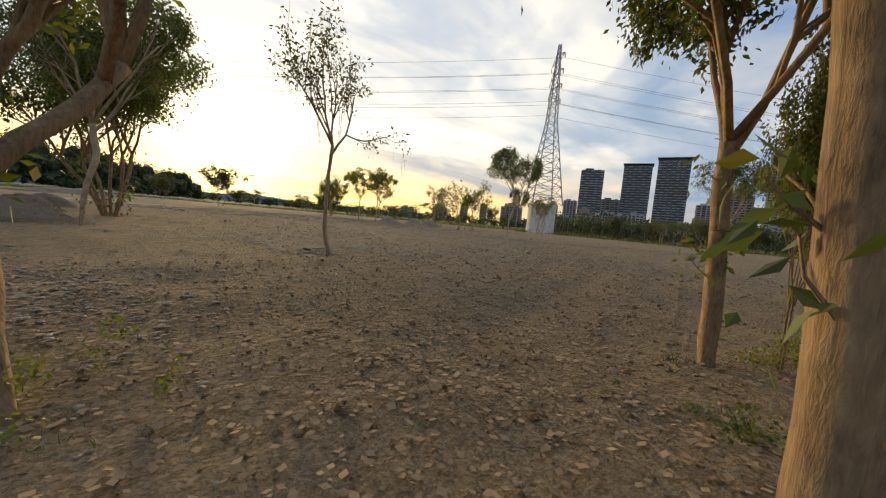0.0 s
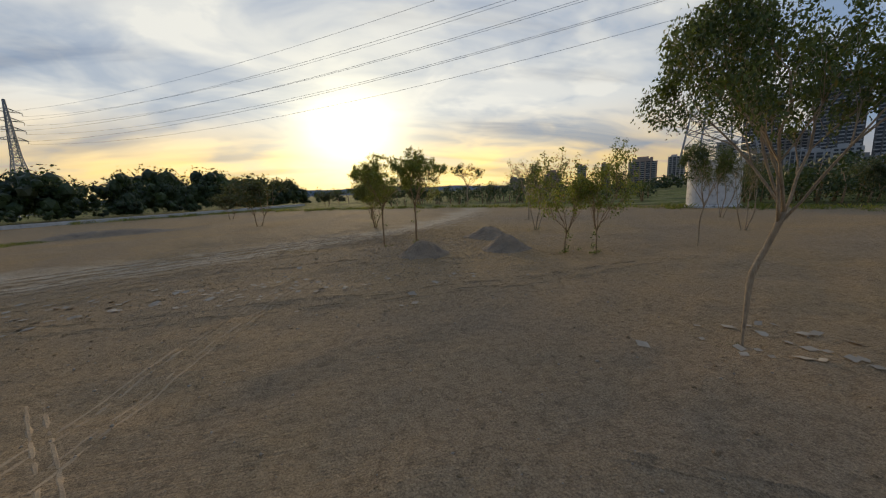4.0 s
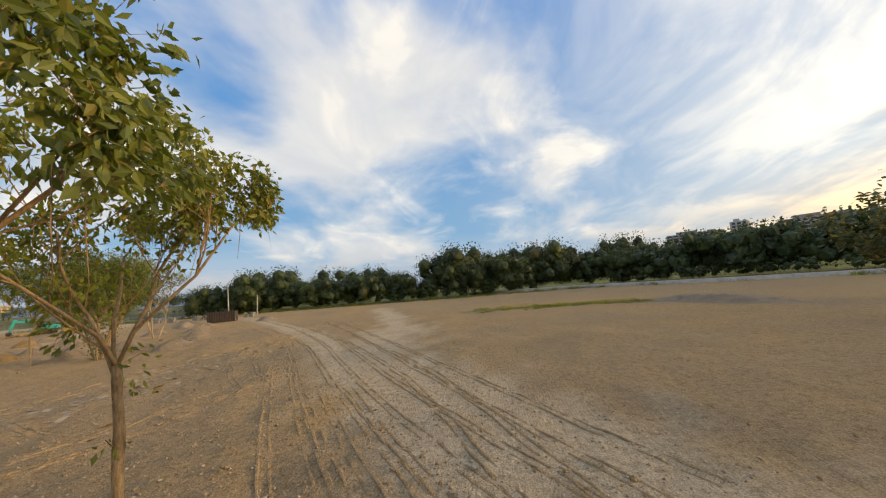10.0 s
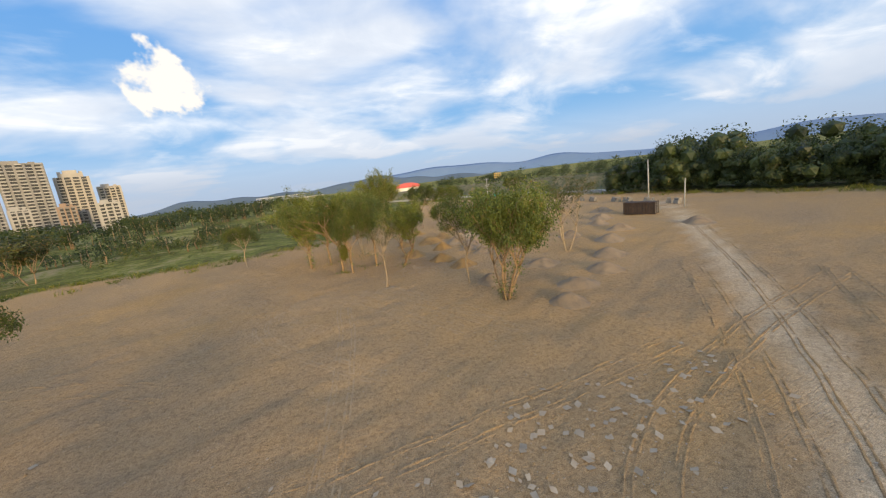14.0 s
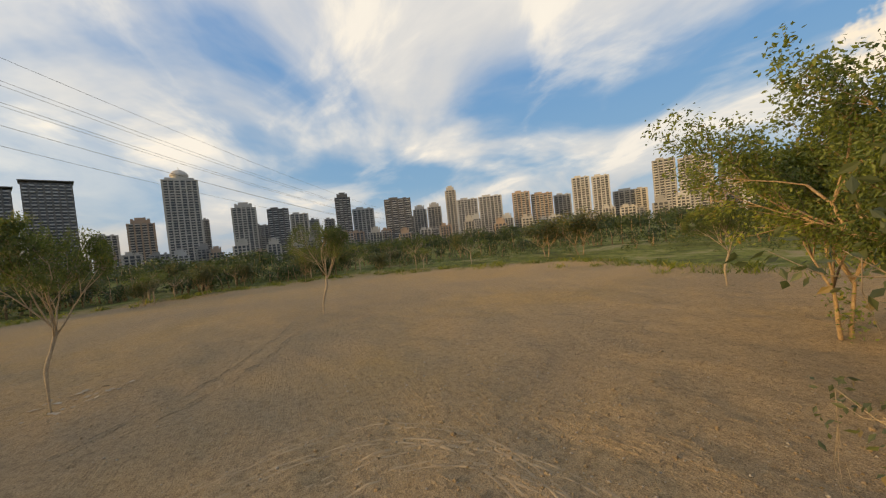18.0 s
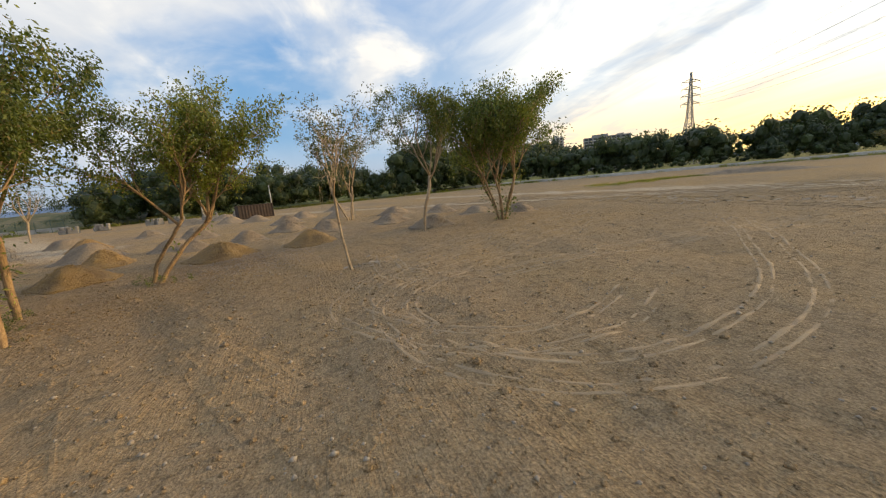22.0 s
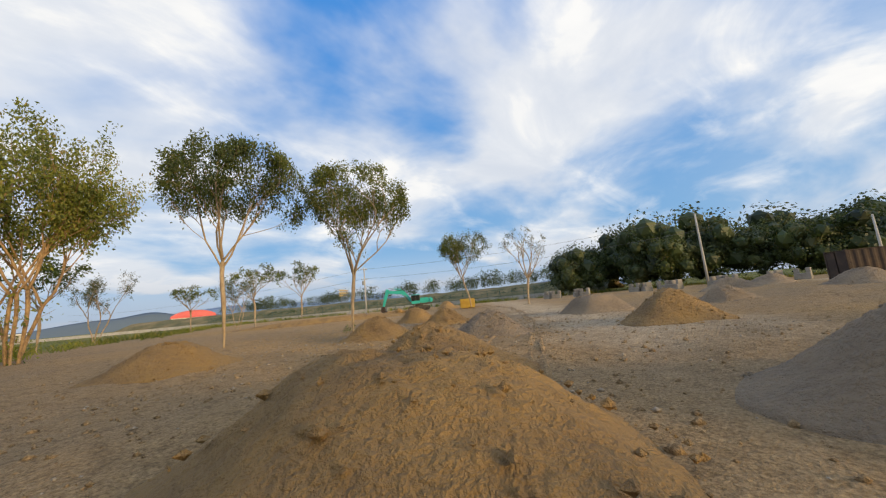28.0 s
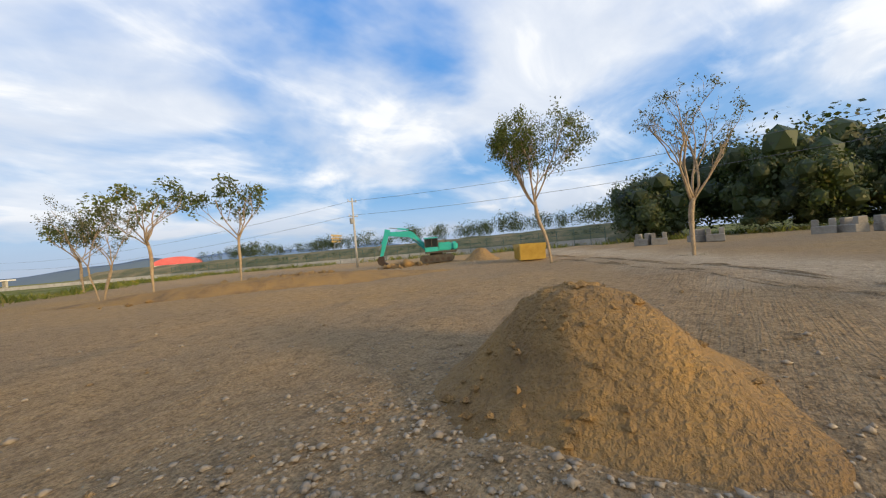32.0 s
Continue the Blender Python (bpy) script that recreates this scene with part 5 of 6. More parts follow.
# ---- power line ----
def pylon(x, y, z, h, base, arms, arm_len, turn, label, member=0.16, levels=9):
    t = thing("pylon", label, "pylon", at=pose(x, y, z, 0, 0, turn))
    waist = 0.52 * h
    top_w = base * 0.15

    def half(q):
        return base / 2 + (top_w - base / 2) * min(q / waist, 1) if q < waist else top_w + (0.35 - top_w) * (q - waist) / (h - waist)

    corners = ((1, 1), (-1, 1), (-1, -1), (1, -1))
    zs = [waist * (1 - (1 - i / levels) ** 1.0) for i in range(levels + 1)] + [waist + (h - waist) * i / 9 for i in range(1, 10)]
    for sx, sy in corners:
        g = Geo()
        g.tube([(sx * half(q), sy * half(q), q) for q in zs], [member * (1.25 - 0.6 * q / h) for q in zs], 4)
        part("leg", g, STEEL, t)
    for (ax, ay), (bx, by) in zip(corners, corners[1:] + corners[:1]):
        g = Geo()
        for q0, q1 in zip(zs, zs[1:]):
            a, b = half(q0), half(q1)
            w = member * 0.55
            g.tube([(ax * a, ay * a, q0), (bx * b, by * b, q1)], (w, w), 3)
            g.tube([(bx * a, by * a, q0), (ax * b, ay * b, q1)], (w, w), 3)
            g.tube([(ax * b, ay * b, q1), (bx * b, by * b, q1)], (w, w), 3)
        part("lattice_side", g, STEEL, t)
    for q in arms:
        for s in (-1, 1):
            g = Geo()
            a = half(q)
            tip = (s * arm_len, 0, q)
            for cy in (-1, 1):
                g.tube([(s * a, cy * a, q), tip], (member * 0.6, member * 0.5), 3)
                g.tube([(s * a, cy * a, q + 1.7), tip], (member * 0.6, member * 0.5), 3)
            for u in (0.35, 0.65):
                m = s * (a + (arm_len - a) * u)
                g.tube([(m, a * (1 - u), q), (m, 0, q + 1.7 * (1 - u))], (member * 0.4, member * 0.4), 3)
            arm = part("crossarm", g, STEEL, t)
            i = Geo()
            i.lathe([(0.05, q - 0.1), (0.2, q - 0.3), (0.08, q - 0.5), (0.2, q - 0.8), (0.08, q - 1.0), (0.2, q - 1.3), (0.06, q - 1.6)], 6, (s * arm_len, 0))
            part("insulator", i, CONCRETE, arm, "grey insulator string")
    return t


def sag_wire(a, b, drop, radius, name="power_cable", label="thin dark power cable strung between pylons"):
    a, b = np.array(a, float), np.array(b, float)
    t = np.linspace(0, 1, 25)
    p = a + (b - a) * t[:, None]
    p[:, 2] -= drop * 4 * t * (1 - t)
    g = Geo()
    g.tube(p, [radius] * 25, 3, False)
    return tagged(part(name, g, WIRE), label, "cable", "overhead cables")


P1, P2, P3 = np.array((87.0, 80.5)), np.array((-151.0, 262.0)), np.array((415.0, -150.0))
ARMS = (31.0, 35.5, 39.8, 44.4)
pylon(*P1, 8.9, 49.0, 9.4, ARMS, 5.6, 61, "tall lattice steel power pylon standing on a concrete pier")
pylon(*P2, 0, 60.0, 11.0, (40, 45, 49.5, 54), 5.6, 53, "distant lattice steel power pylon above the woods", 0.3, 8)
d1, d2 = np.array((math.cos(radians(61)), math.sin(radians(61)))), np.array((math.cos(radians(53)), math.sin(radians(53))))
for q, q2 in zip(ARMS, (40, 45, 49.5, 54)):
    for s in (-5.6, 5.6):
        sag_wire((*(P1 + d1 * s), 8.9 + q - 1.6), (*(P2 + d2 * s), q2 - 1.6), 7.0, 0.045)
        sag_wire((*(P1 + d1 * s), 8.9 + q - 1.6), (*(P3 + d1 * s), q2 * 0.62), 9.0, 0.045)
pier = thing("pylon_pier", "stained white round concrete pier below the pylon", "pier", at=pose(*P1, 0))
g = Geo()
g.lathe([(4.6, -0.5), (4.6, 0.3), (4.3, 0.5), (4.3, 7.9), (4.45, 8.0), (4.45, 8.8), (4.2, 8.92)], 36)
part("shaft", g, PIER, pier, smooth=False)
for s in ((1, 1), (-1, 1), (-1, -1), (1, -1)):
    g = Geo()
    g.box((s[0] * 2.9, s[1] * 2.9, 9.05), (0.9, 0.9, 0.4))
    part("footing", g, CONCRETE, pier)


# ---- the town ----
def block_of_flats(az0, az1, el, style, far=560.0, roof="plain", bays=5, floor_h=3.3, origin=(8.0, 16.0), deep=20.0, slab="pale"):
    mid = radians((az0 + az1) / 2)
    w = 2 * far * math.tan(radians(abs(az0 - az1)) / 2)
    h = far * math.tan(radians(el)) + 6
    c = (origin[0] - math.sin(mid) * far, origin[1] + math.cos(mid) * far)
    words = {"dark": "dark grey", "pale": "pale grey", "cream": "cream-coloured", "brown": "brown brick-tiled", "grey": "grey"}[style]
    name = "high-rise" if h > 45 else "block"
    t = thing("apartment_building", f"{words} apartment {name} with rows of balconies", "building", "town skyline", at=pose(*c, 0, 0, 0, math.degrees(mid)))
    body = {"round": h * 0.9, "step": h * 0.93}.get(roof, h - 3)
    g = Geo()
    g.box((0, 0, body / 2), (w * 0.94, deep * 0.94, body))
    part("glazing", g, PANE, t, "dark window glass")
    for k in range(bays + 1):
        pw = w / bays * (0.34 if k in (0, bays) else 0.26)
        g = Geo()
        g.box(((-w / 2 + w * k / bays) * (1 - pw / w), -deep * 0.485, body / 2), (pw, 1.2, body + 0.6))
        part("wall_bay", g, FACADES[style], t)
    for x in (-w / 2, w / 2):
        for y in (-deep / 4, deep / 4, 0):
            g = Geo()
            g.box((x * 0.97, y, body / 2), (1.0, deep / 9, body + 0.5))
            part("side_wall", g, FACADES[style], t)
    g = Geo()
    g.box((0, deep * 0.48, body / 2), (w * 0.97, 1.0, body + 0.5))
    part("back_wall", g, FACADES[style], t)
    n = int(body / floor_h)
    r = random.Random(int(az0 * 10))
    g = Geo()
    for k in range(1, n + 1):
        g.box((0, 0, k * floor_h), (w * 0.965, deep * 0.975, 0.7))
    part("floor_slab", g, FACADES[slab], t)["kind"] = "stuff"
    for b in range(bays):
        g = Geo()
        for k in range(1, n + 1):
            if (b + k * (style == "dark")) % 2 == 0 or r.random() < 0.25:
                g.box((-w / 2 + w * (b + 0.5) / bays, -deep / 2 - 0.5, k * floor_h - 0.2), (w / bays * 0.70, 1.6, 1.25))
        if g.n:
            part("loggia", g, FACADES[slab], t)["kind"] = "stuff"
    g = Geo()
    if roof == "dome":
        g.box((0, 0, body + 1), (w * 0.8, deep * 0.8, 4))
        g.lathe([(w * 0.24, body), (w * 0.24, body + 6), (w * 0.27, body + 6.2), (w * 0.25, body + 9), (w * 0.18, body + 12), (w * 0.08, body + 14), (0.3, body + 14.6), (0.2, body + 18)], 16)
    elif roof == "canopy":
        g.box((0, 0, body + 2.6), (w * 1.08, deep * 1.15, 0.8))
        g.box((0, 0, body + 1.2), (w * 0.7, deep * 0.7, 2.6))
    elif roof == "step":
        g.box((0, 0, body + 2), (w * 0.7, deep * 0.8, 5))
        g.box((0, 0, body + 5), (w * 0.4, deep * 0.6, 6))
        for x in (-w * 0.3, w * 0.3):
            g.box((x, 0, body + 3.5), (w * 0.1, w * 0.1, 7))
    else:
        g.box((0, 0, body + 0.4), (w * 0.98, deep, 1.2))
        g.box((-w * 0.15, 0, body + 2.2), (w * 0.35, deep * 0.5, 3.4))
        g.box((w * 0.28, 0, body + 1.6), (w * 0.14, deep * 0.4, 2.2))
    part("roof", g, FACADES[style if roof != "canopy" else "dark"], t)
    return t


TOWN = [
    # edges as headings, elevation of the top, style, distance, roof, bays
    (306.7, 303.5, 8.1, "dark", 520, "plain", 5), (303.6, 301.0, 4.4, "grey", 600, "plain", 4), (300.9, 297.3, 8.8, "dark", 540, "canopy", 6), (296.6, 292.8, 9.5, "dark", 540, "canopy", 7),
    (291.8, 289.4, 4.2, "pale", 640, "plain", 4), (288.6, 285.9, 5.6, "brown", 600, "step", 4), (284.8, 280.9, 10.2, "cream", 560, "dome", 6), (280.8, 280.1, 5.5, "grey", 620, "plain", 3),
    (277.4, 274.3, 7.1, "cream", 580, "step", 5), (272.9, 270.0, 6.4, "dark", 600, "plain", 4), (269.9, 267.3, 5.6, "cream", 600, "plain", 4), (267.2, 265.8, 4.7, "grey", 620, "plain", 3),
    (265.0, 263.5, 4.6, "grey", 620, "plain", 3), (263.2, 260.9, 7.8, "dark", 560, "step", 4), (260.7, 257.4, 5.7, "pale", 570, "plain", 5), (255.6, 251.4, 6.9, "dark", 540, "plain", 4),
    (251.1, 248.9, 5.4, "cream", 600, "step", 4), (248.7, 246.5, 5.7, "cream", 600, "step", 4), (245.6, 243.9, 8.3, "cream", 560, "step", 3), (243.8, 240.5, 6.3, "pale", 560, "plain", 6), (240.3, 236.6, 6.4, "pale", 560, "plain", 6),
    (234.9, 232.2, 6.4, "brown", 570, "plain", 4), (232.0, 228.8, 5.8, "brown", 575, "plain", 5), (228.6, 226.1, 5.2, "pale", 600, "plain", 4), (225.8, 223.3, 7.4, "pale", 560, "plain", 4), (223.0, 220.6, 7.2, "pale", 560, "plain", 4),
    (220.3, 215.9, 4.6, "cream", 600, "plain", 6), (215.1, 212.4, 8.0, "grey", 540, "plain", 4), (212.1, 208.4, 7.7, "grey", 540, "plain", 5), (207.9, 204.9, 6.2, "cream", 560, "step", 4), (204.4, 202.2, 4.6, "cream", 590, "plain", 4),
    (57.7, 51.6, 4.2, "grey", 480, "plain", 9), (51.2, 49.5, 4.9, "pale", 500, "plain", 3), (46.6, 40.4, 4.3, "grey", 480, "plain", 10), (23.2, 19.6, 1.9, "grey", 640, "plain", 6),
    (329.8, 327.4, 1.6, "brown", 700, "step", 4), (325.2, 324.0, 2.5, "grey", 700, "plain", 3), (322.0, 320.9, 2.6, "grey", 700, "plain", 3), (318.6, 315.2, 2.6, "brown", 700, "step", 5), (314.0, 312.1, 2.9, "cream", 700, "plain", 4),
    (311.2, 309.8, 3.2, "brown", 700, "step", 3), (309.0, 307.0, 4.0, "cream", 660, "plain", 4), (335.0, 332.8, 1.3, "grey", 740, "plain", 4), (275.2, 272.8, 4.4, "grey", 680, "plain", 4), (253.5, 250.0, 4.2, "pale", 700, "plain", 5),
]
for az0, az1, el, style, far, roof, bays in TOWN:
    block_of_flats(az0, az1, el * (1 + 0.12 * min(max((az0 - 245) / 15, 0), 1)), style, far, roof, bays, slab="pale" if style in ("dark", "pale", "grey") else "cream")
# lower houses that fill the skyline between the towers
infill = random.Random(5)
for k in range(44):
    a = 203 + 106 * (k + infill.uniform(0.1, 0.9)) / 44
    block_of_flats(a + infill.uniform(0.7, 1.3), a - infill.uniform(0.6, 1.2), infill.uniform(1.4, 3.1), infill.choice(("pale", "grey", "cream", "brown", "pale")), infill.uniform(430, 520), infill.choice(("plain", "plain", "step")), infill.choice((3, 4)), 3.2, slab="grey" if k % 3 else "pale", deep=14.0)


# ---- far hills ----
def ridge(name, az0, az1, far, height, material, seed, label):
    n = 90
    r = np.random.default_rng(seed)
    az = np.radians(np.linspace(az0, az1, n))
    t = np.linspace(0, 1, n)
    prof = np.zeros(n)
    for k in range(1, 9):
        prof += r.normal() * np.sin(2 * np.pi * k * t * 1.3 + r.uniform(0, 6.28)) / k**0.9
    prof = (prof - prof.min()) / (prof.max() - prof.min())
    prof = (0.35 + 0.65 * prof) * np.clip(np.minimum(t, 1 - t) * 7, 0, 1) * height
    g = Geo()
    v = []
    for a, h in zip(az, prof):
        for k, u in enumerate((0, 0.35, 0.7, 1.0, 1.3)):
            z = h * (0, 0.4, 0.82, 1.0, 0.0)[k] - 1
            v.append((-math.sin(a) * far * (1 + 0.06 * u), math.cos(a) * far * (1 + 0.06 * u), z))
    g.add(v, [(i * 5 + j, (i + 1) * 5 + j, (i + 1) * 5 + j + 1, i * 5 + j + 1) for i in range(n - 1) for j in range(4)])
    return tagged(part(name, g, material, smooth=True), label, "hill", kind="structure")


# no haze in the air: the ridges' blue tint comes from their materials
ridge("backdrop", 96, 182, 3600, 135, HAZED_RIDGE, 5, "mountains on the horizon, their haze painted as blue")
ridge("backdrop", 150, 204, 1700, 62, HAZED_HILL, 9, "low wooded hills in the distance")
ridge("backdrop", -30, 62, 2600, 70, HAZED_HILL, 12, "low hills below the setting sun")


# ---- the site's edge: concrete bank, fence, road ----
def strip(name, way, width, height, material, label, category, sink=0.3):
    w = smooth_way(way, 3.0)
    d = np.gradient(w, axis=0)
    d /= np.linalg.norm(d, axis=1, keepdims=True)
    n = np.column_stack([-d[:, 1], d[:, 0]]) * width / 2
    k = len(w)
    z0, z1 = np.full((k, 1), -sink), np.full((k, 1), height)
    v = np.stack([np.hstack([w - n, z0]), np.hstack([w - n * 0.9, z1]), np.hstack([w + n * 0.9, z1]), np.hstack([w + n, z0])], 1).reshape(-1, 3)
    f = [(i * 4 + j, (i + 1) * 4 + j, (i + 1) * 4 + j + 1, i * 4 + j + 1) for i in range(k - 1) for j in range(3)] + [(0, 1, 2, 3), (4 * k - 1, 4 * k - 2, 4 * k - 3, 4 * k - 4)]
    g = Geo()
    g.add(v, f)
    return tagged(part(name, g, material), label, category, kind="structure")


BANK = [(-112, 60), (-106, 88), (-104, 99), (-90, 113), (-72, 132), (-52, 162), (-36, 190), (-10, 240)]
strip("bank", BANK, 4.0, 0.9, CONCRETE, "low concrete bank below the woods", "bank")


def slope(way, label):
    """An earth bank that rises to the right of its way."""
    w = smooth_way(way, 3.0)
    d = np.gradient(w, axis=0)
    d /= np.linalg.norm(d, axis=1, keepdims=True)
    n = np.column_stack([d[:, 1], -d[:, 0]])
    prof = [(0, -0.3), (4, 0.5), (9, 1.9), (15, 3.6), (20, 4.4), (46, 4.8), (60, -0.3)]
    rows = []
    for o, h in prof:
        q = w + n * (o + 0.8 * waves(w, int(o), 14)[:, None])
        rows.append(np.column_stack([q, h * (1 + 0.10 * waves(q, 77, 9)) if h > 0 else np.full(len(q), h)]))
    v = np.stack(rows, 1).reshape(-1, 3)
    m = len(prof)
    g = Geo()
    g.add(v, [(i * m + j, i * m + j + 1, (i + 1) * m + j + 1, (i + 1) * m + j) for i in range(len(w) - 1) for j in range(m - 1)])
    return tagged(part("embankment", g, DRYGRASS, smooth=True), label, "embankment", kind="structure")


slope([(-98, -30), (-97, -42), (-100, -75), (-88, -114), (-62, -172), (-30, -215)], "earth embankment with dry grass behind the road")
ROADLINE = [(40, -300), (24, -268), (-20, -205), (-50, -160), (-70, -104), (-83, -68), (-86, -38)]
strip("parapet", ROADLINE, 0.5, 1.05, CONCRETE, "pale concrete parapet along the road", "wall")
strip("road", [(x - 7, y - 3) for x, y in ROADLINE], 8.0, 0.25, CONCRETE, "pale concrete road behind the parapet", "road")


def fence(way, label):
    w = smooth_way(way, 3.0)
    t = thing("fence", label, "fence")
    pg = None
    for a in w:
        if pg is None:
            g = Geo()
            g.tube([(0, 0, 0), (0, 0, 2.9)], (0.05, 0.05), 6)
            pg = g.mesh("post", GREENPOST)
        p = new("post", pg)
        p.location, p.parent = (a[0], a[1], 0), t
    for a, b in zip(w, w[1:]):
        g = Geo()
        for q in (1.2, 2.0, 2.8):
            g.tube([(*a, q), (*b, q)], (0.025, 0.025), 4)
        for u in np.linspace(0.05, 0.95, 14):
            c = a + (b - a) * u
            g.tube([(*c, 1.1), (*c, 2.8)], (0.012, 0.012), 3)
        part("mesh_panel", g, GREENPOST, t)
    return t


fence([(-52, -152), (-69, -106), (-82, -69), (-85, -38)], "dark green steel mesh fence on the road parapet")


# ---- poles ----
def pole(x, y, h, lean, label, arm=True, radius=0.15, material=CONCRETE):
    t = thing("utility_pole", label, "pole", at=pose(x, y, 0, lean[0], lean[1], 0))
    g = Geo()
    g.tube([(0, 0, -0.5), (0, 0, h * 0.5), (0, 0, h)], (radius * 1.2, radius, radius * 0.7), 10)
    part("shaft", g, material, t, smooth=True)
    if arm:
        for q in (h - 0.5, h - 2.6):
            g = Geo()
            g.box((0, 0, q), (1.5, 0.1, 0.12))
            a = part("crossarm", g, STEEL, t)
            for s in (-0.65, 0.65):
                i = Geo()
                i.lathe([(0.04, q + 0.06), (0.09, q + 0.12), (0.05, q + 0.2), (0.08, q + 0.26), (0.02, q + 0.32)], 8, (s, 0))
                part("insulator", i, WHITE, a)
        g = Geo()
        g.lathe([(0.02, h * 0.62), (0.22, h * 0.63), (0.24, h * 0.70), (0.2, h * 0.71), (0.02, h * 0.715)], 10, (0.38, 0))
        part("transformer", g, STEEL, t)
    return t


pole(-53.5, -64.7, 9.8, (0, 0), "concrete utility pole with crossarms and cables beside the road")
pole(-69.0, -8.6, 10.4, (0, 1.5), "old concrete utility pole at the edge of the wood", False)
pole(-61.3, 5.9, 6.0, (0, -1), "short bare concrete post before the wood", False, 0.12)
for q in (9.4, 7.4):
    sag_wire((-53.5, -64.7, q), (-69.0, -8.6, q + 0.6), 0.9, 0.022, "overhead_wire", "thin overhead wire between utility poles")
    sag_wire((-53.5, -64.7, q), (-20.0, -190.0, q - 1.0), 2.0, 0.022, "overhead_wire", "thin overhead wire between utility poles")


# ---- container ----
def container(x, y, turn):
    t = thing("shipping_container", "rusty dark steel container on the bare ground", "container", at=pose(x, y, 0.05, 0, 0, turn))
    L, Wd, Hh = 5.9, 2.4, 2.45
    for sy in (-1, 1):
        g = Geo()
        n = 45
        xs = [-L / 2 + 0.12 + (L - 0.24) * k / (n - 1) for k in range(n)]
        ys = [sy * (Wd / 2 - (0.03 if k % 4 < 2 else 0.075)) for k in range(n)]
        v = [(x, y + d, z) for z in (0.1, Hh - 0.1) for d in (0, -sy * 0.02) for x, y in zip(xs, ys)]
        f = [(a * n + k, a * n + k + 1, b * n + k + 1, b * n + k) for a, b in ((0, 2), (1, 3), (2, 3), (0, 1)) for k in range(n - 1)]
        g.add(v, f)
        part("side_panel", g, RUST, t)
    g = Geo()
    g.box((0, 0, Hh - 0.06), (L - 0.1, Wd - 0.06, 0.06))
    part("top_panel", g, RUST, t)
    g = Geo()
    g.box((0, 0, 0.1), (L - 0.05, Wd - 0.1, 0.14))
    part("floor_frame", g, RUST, t)
    for sx in (-1, 1):
        for sy in (-1, 1):
            g = Geo()
            g.box((sx * (L / 2 - 0.08), sy * (Wd / 2 - 0.08), Hh / 2), (0.18, 0.18, Hh))
            part("corner_post", bevelled(g, 0.02), RUST, t)
    for sx, nm in ((-1, "end_panel"), (1, "door")):
        for sy in (-1, 1):
            g = Geo()
            g.box((sx * (L / 2 - 0.06), sy * Wd / 4, Hh / 2), (0.06, Wd / 2 - 0.14, Hh - 0.25))
            d = part(nm, g, RUST, t)
            if nm == "door":
                for k in (-0.2, 0.2):
                    b = Geo()
                    b.tube([(L / 2, sy * Wd / 4 + k, 0.15), (L / 2, sy * Wd / 4 + k, Hh - 0.15)], (0.025, 0.025), 6)
                    part("lock_bar", b, STEEL, d)
    return t


container(-51.5, 3.7, 112)


# ---- excavator ----
def beam(g, a, b, wide, deep0, deep1):
    """A box beam in the x-z plane from a to b, tapering in depth."""
    a, b = np.array(a, float), np.array(b, float)
    d = unit(b - a)
    n = np.array([-d[2], 0, d[0]])
    v = []
    for p, dp in ((a, deep0), (b, deep1)):
        for s in (-1, 1):
            for u in (-1, 1):
                v.append(p + n * dp / 2 * s + np.array([0, u * wide / 2, 0]))
    g.add(v, [(0, 1, 3, 2), (4, 6, 7, 5), (0, 4, 5, 1), (2, 3, 7, 6), (0, 2, 6, 4), (1, 5, 7, 3)])


